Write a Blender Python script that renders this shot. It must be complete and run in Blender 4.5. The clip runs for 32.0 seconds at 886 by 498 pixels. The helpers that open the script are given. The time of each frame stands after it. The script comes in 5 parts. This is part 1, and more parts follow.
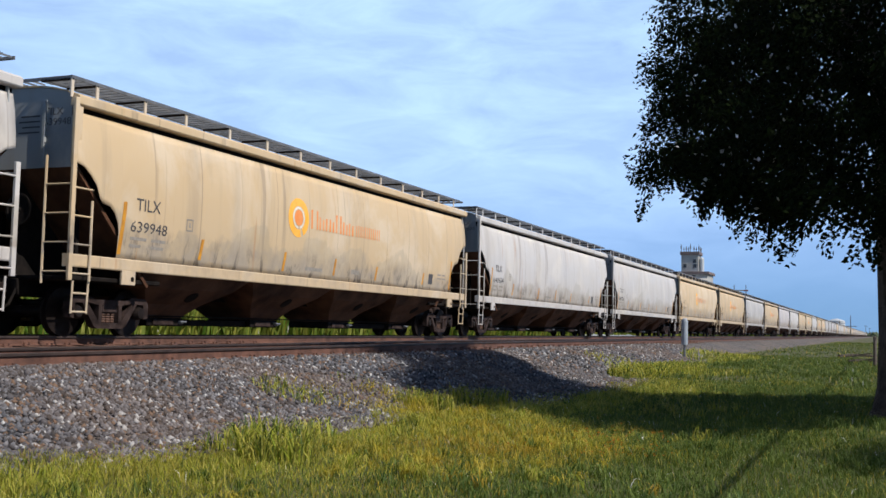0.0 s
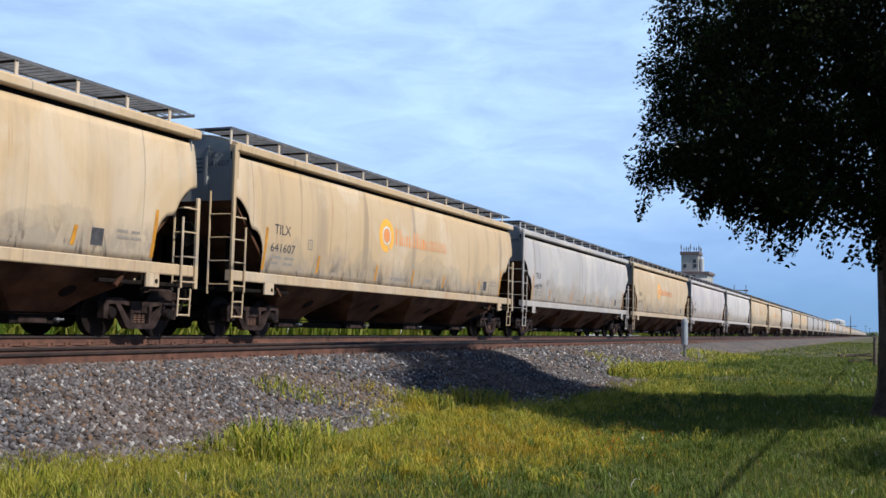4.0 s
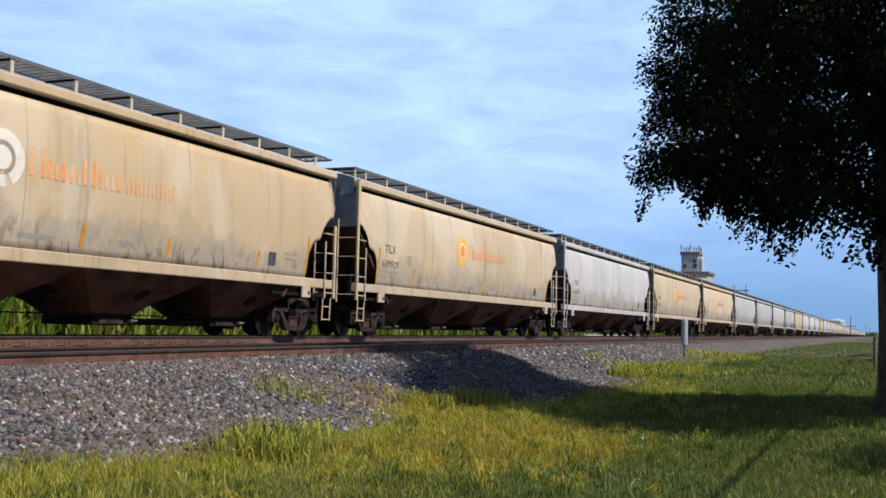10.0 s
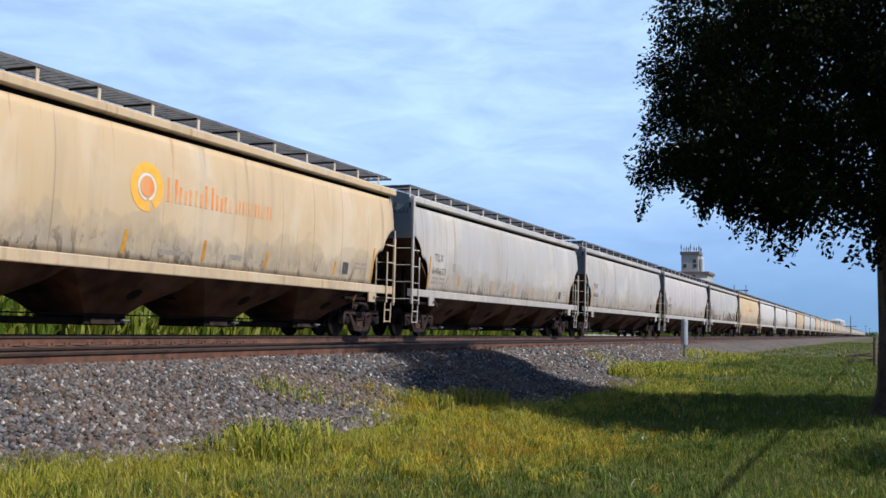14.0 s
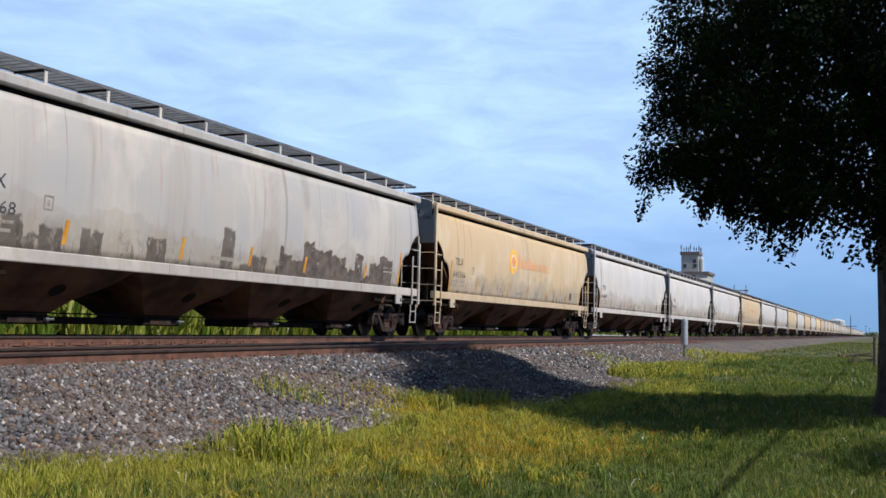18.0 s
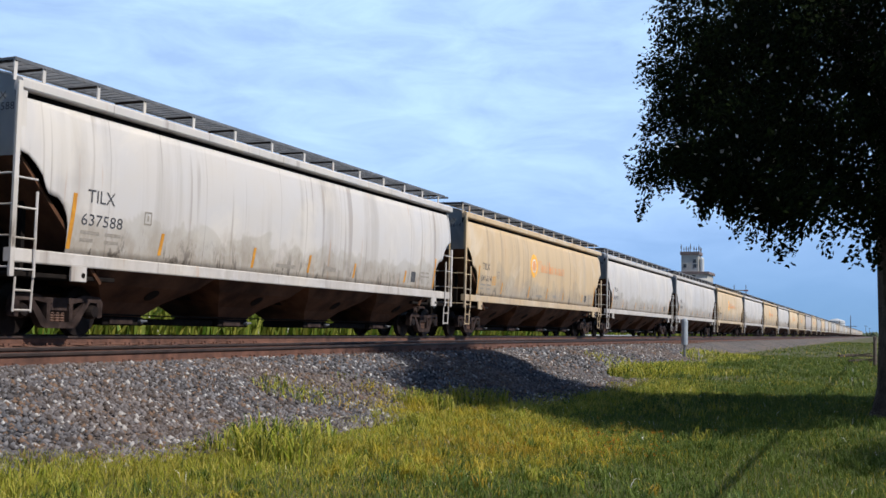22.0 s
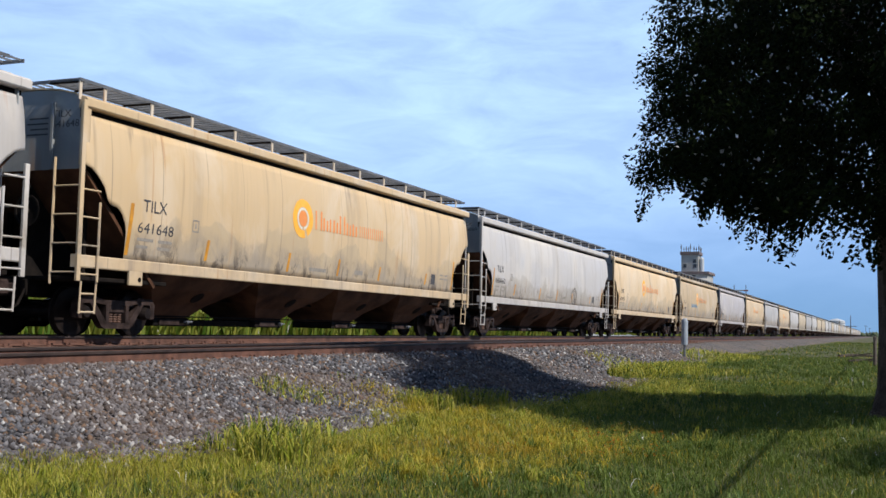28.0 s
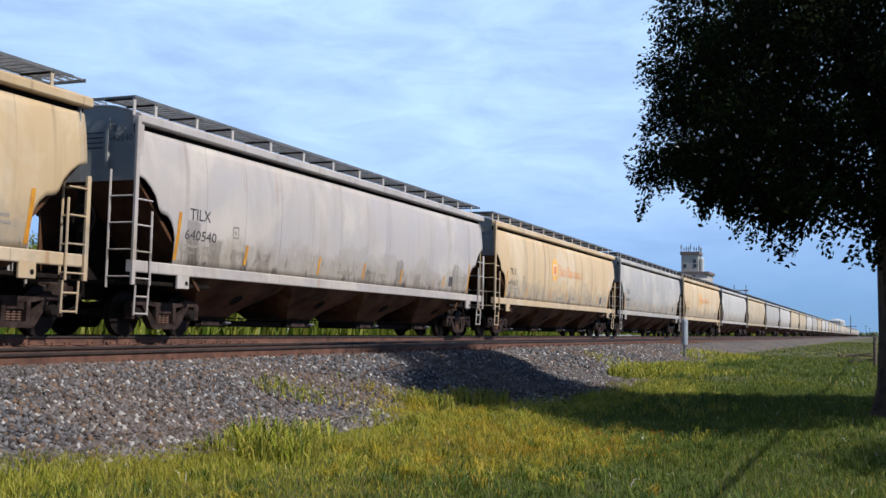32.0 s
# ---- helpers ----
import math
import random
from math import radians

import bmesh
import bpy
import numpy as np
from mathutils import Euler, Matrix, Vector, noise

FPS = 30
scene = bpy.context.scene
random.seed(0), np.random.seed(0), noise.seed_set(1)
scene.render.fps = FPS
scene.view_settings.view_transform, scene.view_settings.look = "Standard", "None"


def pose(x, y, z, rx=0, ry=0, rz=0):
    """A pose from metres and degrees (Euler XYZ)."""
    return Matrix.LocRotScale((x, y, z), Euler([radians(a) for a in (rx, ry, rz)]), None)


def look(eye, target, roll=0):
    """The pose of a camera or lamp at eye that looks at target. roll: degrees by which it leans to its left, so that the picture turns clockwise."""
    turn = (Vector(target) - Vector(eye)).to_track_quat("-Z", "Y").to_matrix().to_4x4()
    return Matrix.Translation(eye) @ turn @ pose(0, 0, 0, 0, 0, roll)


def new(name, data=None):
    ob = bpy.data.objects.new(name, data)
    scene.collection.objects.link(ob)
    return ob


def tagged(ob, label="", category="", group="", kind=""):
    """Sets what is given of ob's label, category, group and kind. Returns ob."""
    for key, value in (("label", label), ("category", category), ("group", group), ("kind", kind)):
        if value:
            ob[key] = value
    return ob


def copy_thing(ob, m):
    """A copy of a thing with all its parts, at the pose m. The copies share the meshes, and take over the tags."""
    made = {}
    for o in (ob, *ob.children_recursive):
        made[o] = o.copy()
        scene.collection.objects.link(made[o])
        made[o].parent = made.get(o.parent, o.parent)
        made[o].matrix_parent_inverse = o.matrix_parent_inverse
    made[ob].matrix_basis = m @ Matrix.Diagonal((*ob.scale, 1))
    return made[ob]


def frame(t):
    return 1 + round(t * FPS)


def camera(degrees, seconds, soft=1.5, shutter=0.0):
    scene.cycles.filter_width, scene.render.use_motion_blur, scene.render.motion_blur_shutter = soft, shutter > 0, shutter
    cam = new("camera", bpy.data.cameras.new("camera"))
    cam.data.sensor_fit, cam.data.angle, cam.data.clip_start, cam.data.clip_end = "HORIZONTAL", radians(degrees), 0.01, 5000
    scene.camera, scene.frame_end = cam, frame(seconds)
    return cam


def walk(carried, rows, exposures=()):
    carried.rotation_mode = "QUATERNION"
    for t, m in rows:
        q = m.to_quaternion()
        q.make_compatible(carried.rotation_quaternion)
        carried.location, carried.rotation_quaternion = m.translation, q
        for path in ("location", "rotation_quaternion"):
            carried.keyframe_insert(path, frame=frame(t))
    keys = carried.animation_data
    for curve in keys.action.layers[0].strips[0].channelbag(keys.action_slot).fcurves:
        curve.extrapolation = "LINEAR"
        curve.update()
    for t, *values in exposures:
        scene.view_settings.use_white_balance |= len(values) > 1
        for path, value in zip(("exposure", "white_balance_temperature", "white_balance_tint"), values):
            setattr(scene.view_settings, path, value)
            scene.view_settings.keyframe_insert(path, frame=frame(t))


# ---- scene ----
cam = camera(45.43, 32.0, soft=1.55)
EYE = (0.0, 0.0, 0.3285)
VIEW = look(EYE, (0.9222, 0.3798, 0.3285 + 0.0733), 1.279)
walk(cam, [(0.0, VIEW), (32.0, VIEW)])

# ---- light ----
SUN = Vector((-0.17, -1.07, 1.12)).normalized()
world = bpy.data.worlds.new("world")
scene.world = world
world.use_nodes = True


def sky_nodes():
    nt = world.node_tree
    n, l = nt.nodes, nt.links
    n.clear()
    sky = n.new("ShaderNodeTexSky")
    sky.sky_type = "NISHITA"
    sky.sun_disc = False
    sky.sun_elevation = math.asin(SUN.z)
    sky.sun_rotation = math.atan2(SUN.x, SUN.y)
    sky.altitude, sky.air_density, sky.dust_density, sky.ozone_density = 9000, 1.0, 0.0, 5.0
    co = n.new("ShaderNodeTexCoord")
    flat = n.new("ShaderNodeMapping")
    flat.inputs["Scale"].default_value = (2.2, 3.0, 10.0)
    flat.inputs["Rotation"].default_value = (0, 0.12, 0.5)
    l.new(co.outputs["Generated"], flat.inputs["Vector"])
    no = n.new("ShaderNodeTexNoise")
    no.inputs["Scale"].default_value, no.inputs["Detail"].default_value = 3.2, 8
    no.inputs["Roughness"].default_value, no.inputs["Distortion"].default_value = 0.58, 0.5
    l.new(flat.outputs[0], no.inputs["Vector"])
    ramp = n.new("ShaderNodeMapRange")
    for k, v in (("From Min", 0.34), ("From Max", 0.66), ("To Min", 0.68), ("To Max", 0.98)):
        ramp.inputs[k].default_value = v
    l.new(no.outputs["Fac"], ramp.inputs["Value"])
    sep = n.new("ShaderNodeSeparateXYZ")
    l.new(co.outputs["Generated"], sep.inputs[0])
    low = n.new("ShaderNodeMapRange")
    low.interpolation_type = "SMOOTHSTEP"
    for k, v in (("From Min", 0.0), ("From Max", 0.17), ("To Min", 0.15), ("To Max", 1.0)):
        low.inputs[k].default_value = v
    l.new(sep.outputs[2], low.inputs["Value"])
    thin = n.new("ShaderNodeMath")
    thin.operation = "MULTIPLY"
    l.new(ramp.outputs[0], thin.inputs[0])
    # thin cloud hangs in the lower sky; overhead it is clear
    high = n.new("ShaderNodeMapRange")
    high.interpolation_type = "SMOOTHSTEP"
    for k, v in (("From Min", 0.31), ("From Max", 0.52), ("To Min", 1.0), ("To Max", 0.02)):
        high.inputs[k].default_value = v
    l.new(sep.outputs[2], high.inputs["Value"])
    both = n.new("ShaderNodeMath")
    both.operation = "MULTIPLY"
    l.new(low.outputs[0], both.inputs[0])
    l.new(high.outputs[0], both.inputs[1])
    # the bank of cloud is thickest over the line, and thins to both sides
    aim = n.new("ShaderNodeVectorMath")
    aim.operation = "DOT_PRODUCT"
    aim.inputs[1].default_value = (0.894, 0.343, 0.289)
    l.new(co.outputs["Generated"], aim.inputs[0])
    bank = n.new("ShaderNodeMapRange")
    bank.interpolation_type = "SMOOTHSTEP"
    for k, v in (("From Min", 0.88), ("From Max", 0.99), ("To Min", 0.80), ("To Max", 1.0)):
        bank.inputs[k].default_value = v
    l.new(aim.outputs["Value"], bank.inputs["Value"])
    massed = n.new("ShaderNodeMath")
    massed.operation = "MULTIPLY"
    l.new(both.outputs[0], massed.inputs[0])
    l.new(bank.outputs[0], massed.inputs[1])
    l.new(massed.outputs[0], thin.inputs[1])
    mix = n.new("ShaderNodeMix")
    mix.data_type = "RGBA"
    mix.inputs["B"].default_value = CLOUD
    l.new(thin.outputs[0], mix.inputs["Factor"])
    # a dull blue haze lies along the horizon
    murk = n.new("ShaderNodeMapRange")
    murk.interpolation_type = "SMOOTHSTEP"
    for k, v in (("From Min", 0.0), ("From Max", 0.16), ("To Min", 0.92), ("To Max", 0.0)):
        murk.inputs[k].default_value = v
    l.new(sep.outputs[2], murk.inputs["Value"])
    veil = n.new("ShaderNodeMix")
    veil.data_type = "RGBA"
    veil.inputs["B"].default_value = HAZE
    l.new(murk.outputs[0], veil.inputs["Factor"])
    l.new(sky.outputs[0], veil.inputs["A"])
    l.new(veil.outputs["Result"], mix.inputs["A"])
    bg = n.new("ShaderNodeBackground")
    bg.inputs["Strength"].default_value = SKY_STRENGTH
    l.new(mix.outputs["Result"], bg.inputs["Color"])
    out = n.new("ShaderNodeOutputWorld")
    l.new(bg.outputs[0], out.inputs[0])


SKY_STRENGTH = 0.125
CLOUD = (4.1, 6.0, 9.0, 1)
HAZE = (1.1, 2.3, 4.2, 1)
sky_nodes()
sun = new("sun", bpy.data.lights.new("sun", "SUN"))
sun.data.energy, sun.data.angle, sun.data.color = 5.0, radians(0.53), (1.0, 0.935, 0.85)
sun.matrix_world = look(SUN * 60, (0, 0, 0))
scene.view_settings.exposure = 0.21


# ---- materials ----
def material(name, rough=0.8, metal=0.0):
    m = bpy.data.materials.new(name)
    m.use_nodes = True
    nt = m.node_tree
    b = nt.nodes["Principled BSDF"]
    b.inputs["Roughness"].default_value, b.inputs["Metallic"].default_value = rough, metal
    return m, nt, b


def tex(nt, scale, detail=4, rough=0.55, stretch=(1, 1, 1), random_shift=False, distort=0.0):
    co = nt.nodes.new("ShaderNodeTexCoord")
    mp = nt.nodes.new("ShaderNodeMapping")
    mp.inputs["Scale"].default_value = stretch
    nt.links.new(co.outputs["Object"], mp.inputs["Vector"])
    if random_shift:
        info = nt.nodes.new("ShaderNodeObjectInfo")
        mul = nt.nodes.new("ShaderNodeMath")
        mul.operation = "MULTIPLY"
        mul.inputs[1].default_value = 90.0
        nt.links.new(info.outputs["Random"], mul.inputs[0])
        comb = nt.nodes.new("ShaderNodeCombineXYZ")
        nt.links.new(mul.outputs[0], comb.inputs[0])
        nt.links.new(mul.outputs[0], comb.inputs[1])
        nt.links.new(comb.outputs[0], mp.inputs["Location"])
    no = nt.nodes.new("ShaderNodeTexNoise")
    no.inputs["Scale"].default_value, no.inputs["Detail"].default_value = scale, detail
    no.inputs["Roughness"].default_value, no.inputs["Distortion"].default_value = rough, distort
    nt.links.new(mp.outputs[0], no.inputs["Vector"])
    return no.outputs["Fac"]


def span(nt, value, lo, hi, a=0.0, b=1.0):
    r = nt.nodes.new("ShaderNodeMapRange")
    for k, v in (("From Min", lo), ("From Max", hi), ("To Min", a), ("To Max", b)):
        r.inputs[k].default_value = v
    nt.links.new(value, r.inputs["Value"])
    return r.outputs[0]


def blend(nt, fac, a, b, mode="MIX"):
    mx = nt.nodes.new("ShaderNodeMix")
    mx.data_type, mx.blend_type = "RGBA", mode
    for key, v in (("Factor", fac), ("A", a), ("B", b)):
        if isinstance(v, tuple):
            mx.inputs[key].default_value = (*v, 1)
        elif isinstance(v, float):
            mx.inputs[key].default_value = v
        else:
            nt.links.new(v, mx.inputs[key])
    return mx.outputs["Result"]


def times(nt, a, b):
    m = nt.nodes.new("ShaderNodeMath")
    m.operation = "MULTIPLY"
    for i, v in enumerate((a, b)):
        if isinstance(v, float):
            m.inputs[i].default_value = v
        else:
            nt.links.new(v, m.inputs[i])
    return m.outputs[0]


def bump(nt, b, height, strength=0.4, distance=0.01):
    bn = nt.nodes.new("ShaderNodeBump")
    bn.inputs["Strength"].default_value, bn.inputs["Distance"].default_value = strength, distance
    nt.links.new(height, bn.inputs["Height"])
    nt.links.new(bn.outputs[0], b.inputs["Normal"])


def speckled(name, dark, light, scale=8.0, rough=0.85, metal=0.0, relief=0.3, distance=0.01, fine=60.0, shine=0.5):
    m, nt, b = material(name, rough, metal)
    b.inputs["Specular IOR Level"].default_value = shine
    big = span(nt, tex(nt, scale), 0.3, 0.7)
    small = span(nt, tex(nt, fine, 3), 0.3, 0.7)
    c = blend(nt, big, dark, light)
    c = blend(nt, times(nt, small, 0.35), c, tuple(x * 0.6 for x in dark))
    nt.links.new(c, b.inputs["Base Color"])
    bump(nt, b, small, relief, distance)
    return m


def car_paint():
    """Weathered paint on the hopper cars; the colour is each object's own."""
    m, nt, b = material("weathered_paint", 0.55)
    info = nt.nodes.new("ShaderNodeObjectInfo")
    col = info.outputs["Color"]
    streak = tex(nt, 1.0, 5, 0.6, (1.5, 1.0, 0.10), True, 0.3)
    fine = tex(nt, 1.0, 4, 0.6, (9.0, 1.0, 0.25), True)
    patch = tex(nt, 0.9, 4, 0.6, (1, 1, 1), True)
    grain = tex(nt, 30.0, 3)
    c = blend(nt, times(nt, span(nt, patch, 0.35, 0.75), 0.24), col, (0.50, 0.44, 0.36))
    c = blend(nt, times(nt, span(nt, streak, 0.52, 0.74), 0.42), c, (0.20, 0.17, 0.14))
    c = blend(nt, times(nt, span(nt, fine, 0.56, 0.74), 0.07), c, (0.16, 0.12, 0.09))
    # broad washed-out areas and lone dark runs
    pale = tex(nt, 0.45, 5, 0.6, (1, 1, 0.8), True, 0.6)
    c = blend(nt, times(nt, span(nt, pale, 0.50, 0.62), 0.28), c, (0.66, 0.61, 0.53))
    runs = tex(nt, 1.0, 3, 0.5, (2.6, 1.0, 0.09), True, 0.4)
    c = blend(nt, times(nt, span(nt, runs, 0.635, 0.70), 0.42), c, (0.15, 0.115, 0.09))
    # road grime thrown up from below, with a ragged upper edge
    co = nt.nodes.new("ShaderNodeTexCoord")
    sep = nt.nodes.new("ShaderNodeSeparateXYZ")
    nt.links.new(co.outputs["Object"], sep.inputs[0])
    rag = nt.nodes.new("ShaderNodeMath")
    rag.operation = "MULTIPLY_ADD"
    rag.inputs[1].default_value = 1.5
    nt.links.new(tex(nt, 1.3, 5, 0.65, (1, 1, 0.6), True), rag.inputs[0])
    nt.links.new(sep.outputs[2], rag.inputs[2])
    low = times(nt, span(nt, rag.outputs[0], 2.35, 3.0, 1.0, 0.0), span(nt, sep.outputs[2], 1.465, 1.50, 0.35, 1.0))
    spots = span(nt, tex(nt, 6.0, 5, 0.7, (1, 1, 0.5), True), 0.45, 0.62)
    c = blend(nt, times(nt, times(nt, low, spots), 0.50), c, (0.15, 0.12, 0.095))
    c = blend(nt, times(nt, low, 0.42), c, (0.31, 0.26, 0.215))
    blot = span(nt, tex(nt, 1.5, 2, 0.5, (1, 1, 1.2), True, 0.8), 0.49, 0.515)
    c = blend(nt, times(nt, times(nt, low, blot), 0.5), c, (0.30, 0.26, 0.225))
    # a thin film of dirt with a sharp tide line, and black scuffs just over the sill
    tide = nt.nodes.new("ShaderNodeMath")
    tide.operation = "MULTIPLY_ADD"
    tide.inputs[1].default_value = 3.0
    nt.links.new(tex(nt, 0.55, 4, 0.55, (1, 1, 0.7), True, 0.5), tide.inputs[0])
    nt.links.new(sep.outputs[2], tide.inputs[2])
    above = span(nt, sep.outputs[2], 1.465, 1.50)
    c = blend(nt, times(nt, times(nt, span(nt, tide.outputs[0], 3.62, 3.70, 1.0, 0.0), above), 0.30), c, (0.27, 0.245, 0.19))
    foot = times(nt, span(nt, sep.outputs[2], 1.52, 2.15, 1.0, 0.0), above)
    scuff = span(nt, tex(nt, 2.6, 6, 0.72, (1, 1, 0.42), True, 0.7), 0.53, 0.60)
    c = blend(nt, times(nt, times(nt, foot, scuff), 0.85), c, (0.07, 0.055, 0.045))
    # welded seams between the side sheets, some picked out by dirt
    pp = nt.nodes.new("ShaderNodeMath")
    pp.operation = "PINGPONG"
    pp.inputs[1].default_value = 0.765
    nt.links.new(sep.outputs[0], pp.inputs[0])
    seam = times(nt, span(nt, pp.outputs[0], 0.004, 0.022, 1.0, 0.0), span(nt, tex(nt, 0.6, 2, 0.5, (1, 1, 0.5), True), 0.42, 0.62))
    c = blend(nt, times(nt, seam, 0.55), c, (0.14, 0.11, 0.09))
    # rust runs
    rust = span(nt, tex(nt, 1.0, 3, 0.5, (5.0, 1.0, 0.35), True), 0.66, 0.74)
    c = blend(nt, times(nt, rust, 0.45), c, (0.36, 0.17, 0.06))
    nt.links.new(c, b.inputs["Base Color"])
    nt.links.new(span(nt, patch, 0.3, 0.7, 0.45, 0.7), b.inputs["Roughness"])
    bump(nt, b, span(nt, tex(nt, 1.0, 2, 0.5, (0.9, 1, 0.3), True), 0.2, 0.8), 0.25, 0.03)
    return m


PAINT = car_paint()
UNDER = speckled("rust_brown_steel", (0.030, 0.014, 0.009), (0.165, 0.080, 0.046), 1.2, 0.8, 0.0, 0.4, shine=0.12)
TRUCK = speckled("dusty_cast_steel", (0.014, 0.009, 0.008), (0.064, 0.044, 0.040), 5.0, 0.75, 0.1, 0.5, shine=0.12)
WHEEL = speckled("worn_wheel_steel", (0.008, 0.006, 0.006), (0.022, 0.016, 0.014), 6.0, 0.6, 0.2, 0.3, shine=0.12)
BLACK = speckled("black_steel", (0.006, 0.005, 0.005), (0.018, 0.014, 0.012), 6.0, 0.92, 0.0, 0.3, shine=0.12)
GRATE = speckled("galvanised_grating", (0.09, 0.10, 0.115), (0.19, 0.20, 0.22), 3.0, 0.6, 0.3, 0.2)
RAIL = speckled("rusty_rail_steel", (0.05, 0.021, 0.014), (0.16, 0.072, 0.048), 4.0, 0.85, 0.0, 0.4)
RAILTOP = speckled("polished_rail_head", (0.14, 0.085, 0.07), (0.26, 0.17, 0.14), 3.0, 0.5, 0.35, 0.1)
HEADSIDE = speckled("dark_rail_head", (0.022, 0.015, 0.013), (0.06, 0.038, 0.032), 4.0, 0.6, 0.2, 0.2)
TIE = speckled("weathered_tie_wood", (0.07, 0.036, 0.026), (0.20, 0.115, 0.085), 5.0, 0.9, 0.0, 0.7)
YELLOW = speckled("amber_reflective_tape", (0.40, 0.17, 0.015), (0.68, 0.32, 0.025), 5.0, 0.5, 0.0, 0.1)
INK = speckled("faded_black_stencil", (0.03, 0.032, 0.04), (0.09, 0.09, 0.10), 9.0, 0.7, 0.0, 0.1)
GREYINK = speckled("faint_grey_stencil", (0.22, 0.20, 0.18), (0.34, 0.31, 0.27), 9.0, 0.7, 0.0, 0.1)
CONCRETE = speckled("stained_concrete", (0.28, 0.28, 0.275), (0.44, 0.43, 0.41), 0.25, 0.9, 0.0, 0.2, 0.05, 2.0)
WHITE = speckled("chalky_white_paint", (0.36, 0.40, 0.44), (0.52, 0.55, 0.58), 2.0, 0.6, 0.0, 0.1)
ROOFING = speckled("dull_roof_felt", (0.11, 0.095, 0.10), (0.20, 0.15, 0.145), 0.6, 0.9, 0.0, 0.1)
POSTGREY = speckled("weathered_grey_plastic", (0.24, 0.28, 0.33), (0.36, 0.40, 0.45), 2.0, 0.6, 0.0, 0.1)
DARKGLASS = speckled("dark_window", (0.02, 0.022, 0.026), (0.04, 0.042, 0.05), 2.0, 0.2, 0.0, 0.0)
REDPAINT = speckled("dull_red_paint", (0.26, 0.12, 0.12), (0.36, 0.18, 0.17), 2.0, 0.6, 0.0, 0.1)
POLEWOOD = speckled("grey_pole_wood", (0.07, 0.055, 0.045), (0.16, 0.13, 0.11), 6.0, 0.9, 0.0, 0.6)
SPRING = speckled("rust_red_spring", (0.05, 0.025, 0.017), (0.12, 0.06, 0.04), 8.0, 0.8, 0.0, 0.3)


def faded_paint(name, a, b2):
    """Sign paint that weather has thinned; the share that is gone follows noise."""
    m, nt, b = material(name, 0.6)
    info = nt.nodes.new("ShaderNodeObjectInfo")
    c = blend(nt, span(nt, tex(nt, 5.0, 4), 0.3, 0.7), a, b2)
    c = blend(nt, times(nt, span(nt, tex(nt, 2.5, 5, 0.7, (1, 1, 0.4), True), 0.42, 0.6), info.outputs["Alpha"]), c, (0.56, 0.44, 0.28))
    nt.links.new(c, b.inputs["Base Color"])
    return m


THINWHITE = speckled("thin_white_paint", (0.62, 0.58, 0.50), (0.76, 0.73, 0.66), 5.0, 0.6, 0.0, 0.1)
LOGO_A = faded_paint("amber_sign_paint", (0.78, 0.36, 0.03), (0.88, 0.45, 0.06))
LOGO_B = faded_paint("orange_sign_paint", (0.66, 0.20, 0.04), (0.74, 0.27, 0.07))


def ground_material():
    m, nt, b = material("soil_and_turf", 0.95)
    big = span(nt, tex(nt, 0.35, 4), 0.35, 0.65)
    mid = span(nt, tex(nt, 2.5, 5, 0.65), 0.3, 0.7)
    c = blend(nt, big, (0.030, 0.048, 0.010), (0.070, 0.072, 0.015))
    c = blend(nt, times(nt, mid, 0.6), c, (0.085, 0.066, 0.032))
    nt.links.new(c, b.inputs["Base Color"])
    bump(nt, b, mid, 0.8, 0.05)
    return m


def ballast_material(name, island):
    m, nt, b = material(name, 0.9)
    if island:
        geo = nt.nodes.new("ShaderNodeNewGeometry")
        rnd = geo.outputs["Random Per Island"]
        ramp = nt.nodes.new("ShaderNodeValToRGB")
        ramp.color_ramp.interpolation = "CONSTANT"
        for pos, colr in ((0.0, (0.013, 0.013, 0.016)), (0.26, (0.055, 0.057, 0.068)), (0.48, (0.095, 0.098, 0.112)), (0.68, (0.130, 0.076, 0.046)), (0.79, (0.160, 0.160, 0.175)), (0.95, (0.40, 0.40, 0.40))):
            e = ramp.color_ramp.elements.new(pos) if pos else ramp.color_ramp.elements[0]
            e.color = (*colr, 1)
        nt.links.new(rnd, ramp.inputs[0])
        c = blend(nt, times(nt, span(nt, tex(nt, 60.0, 3), 0.3, 0.7), 0.22), ramp.outputs[0], (0.10, 0.09, 0.085))
        # rust dust from the track lies in drifts
        c = blend(nt, times(nt, span(nt, tex(nt, 0.35, 4), 0.42, 0.68), 0.38), c, (0.150, 0.098, 0.068))
    else:
        vor = nt.nodes.new("ShaderNodeTexVoronoi")
        vor.inputs["Scale"].default_value = 17.0
        co = nt.nodes.new("ShaderNodeTexCoord")
        nt.links.new(co.outputs["Object"], vor.inputs["Vector"])
        sep = nt.nodes.new("ShaderNodeSeparateColor")
        nt.links.new(vor.outputs["Color"], sep.inputs[0])
        c = blend(nt, sep.outputs[0], (0.035, 0.03, 0.03), (0.14, 0.125, 0.125))
        c = blend(nt, span(nt, vor.outputs["Distance"], 0.35, 0.7), c, (0.06, 0.055, 0.05))
        c = blend(nt, times(nt, span(nt, tex(nt, 0.5, 4), 0.45, 0.7), 0.4), c, (0.24, 0.17, 0.13))
        bump(nt, b, span(nt, vor.outputs["Distance"], 0.0, 0.8, 1.0, 0.0), 0.9, 0.03)
    nt.links.new(c, b.inputs["Base Color"])
    return m


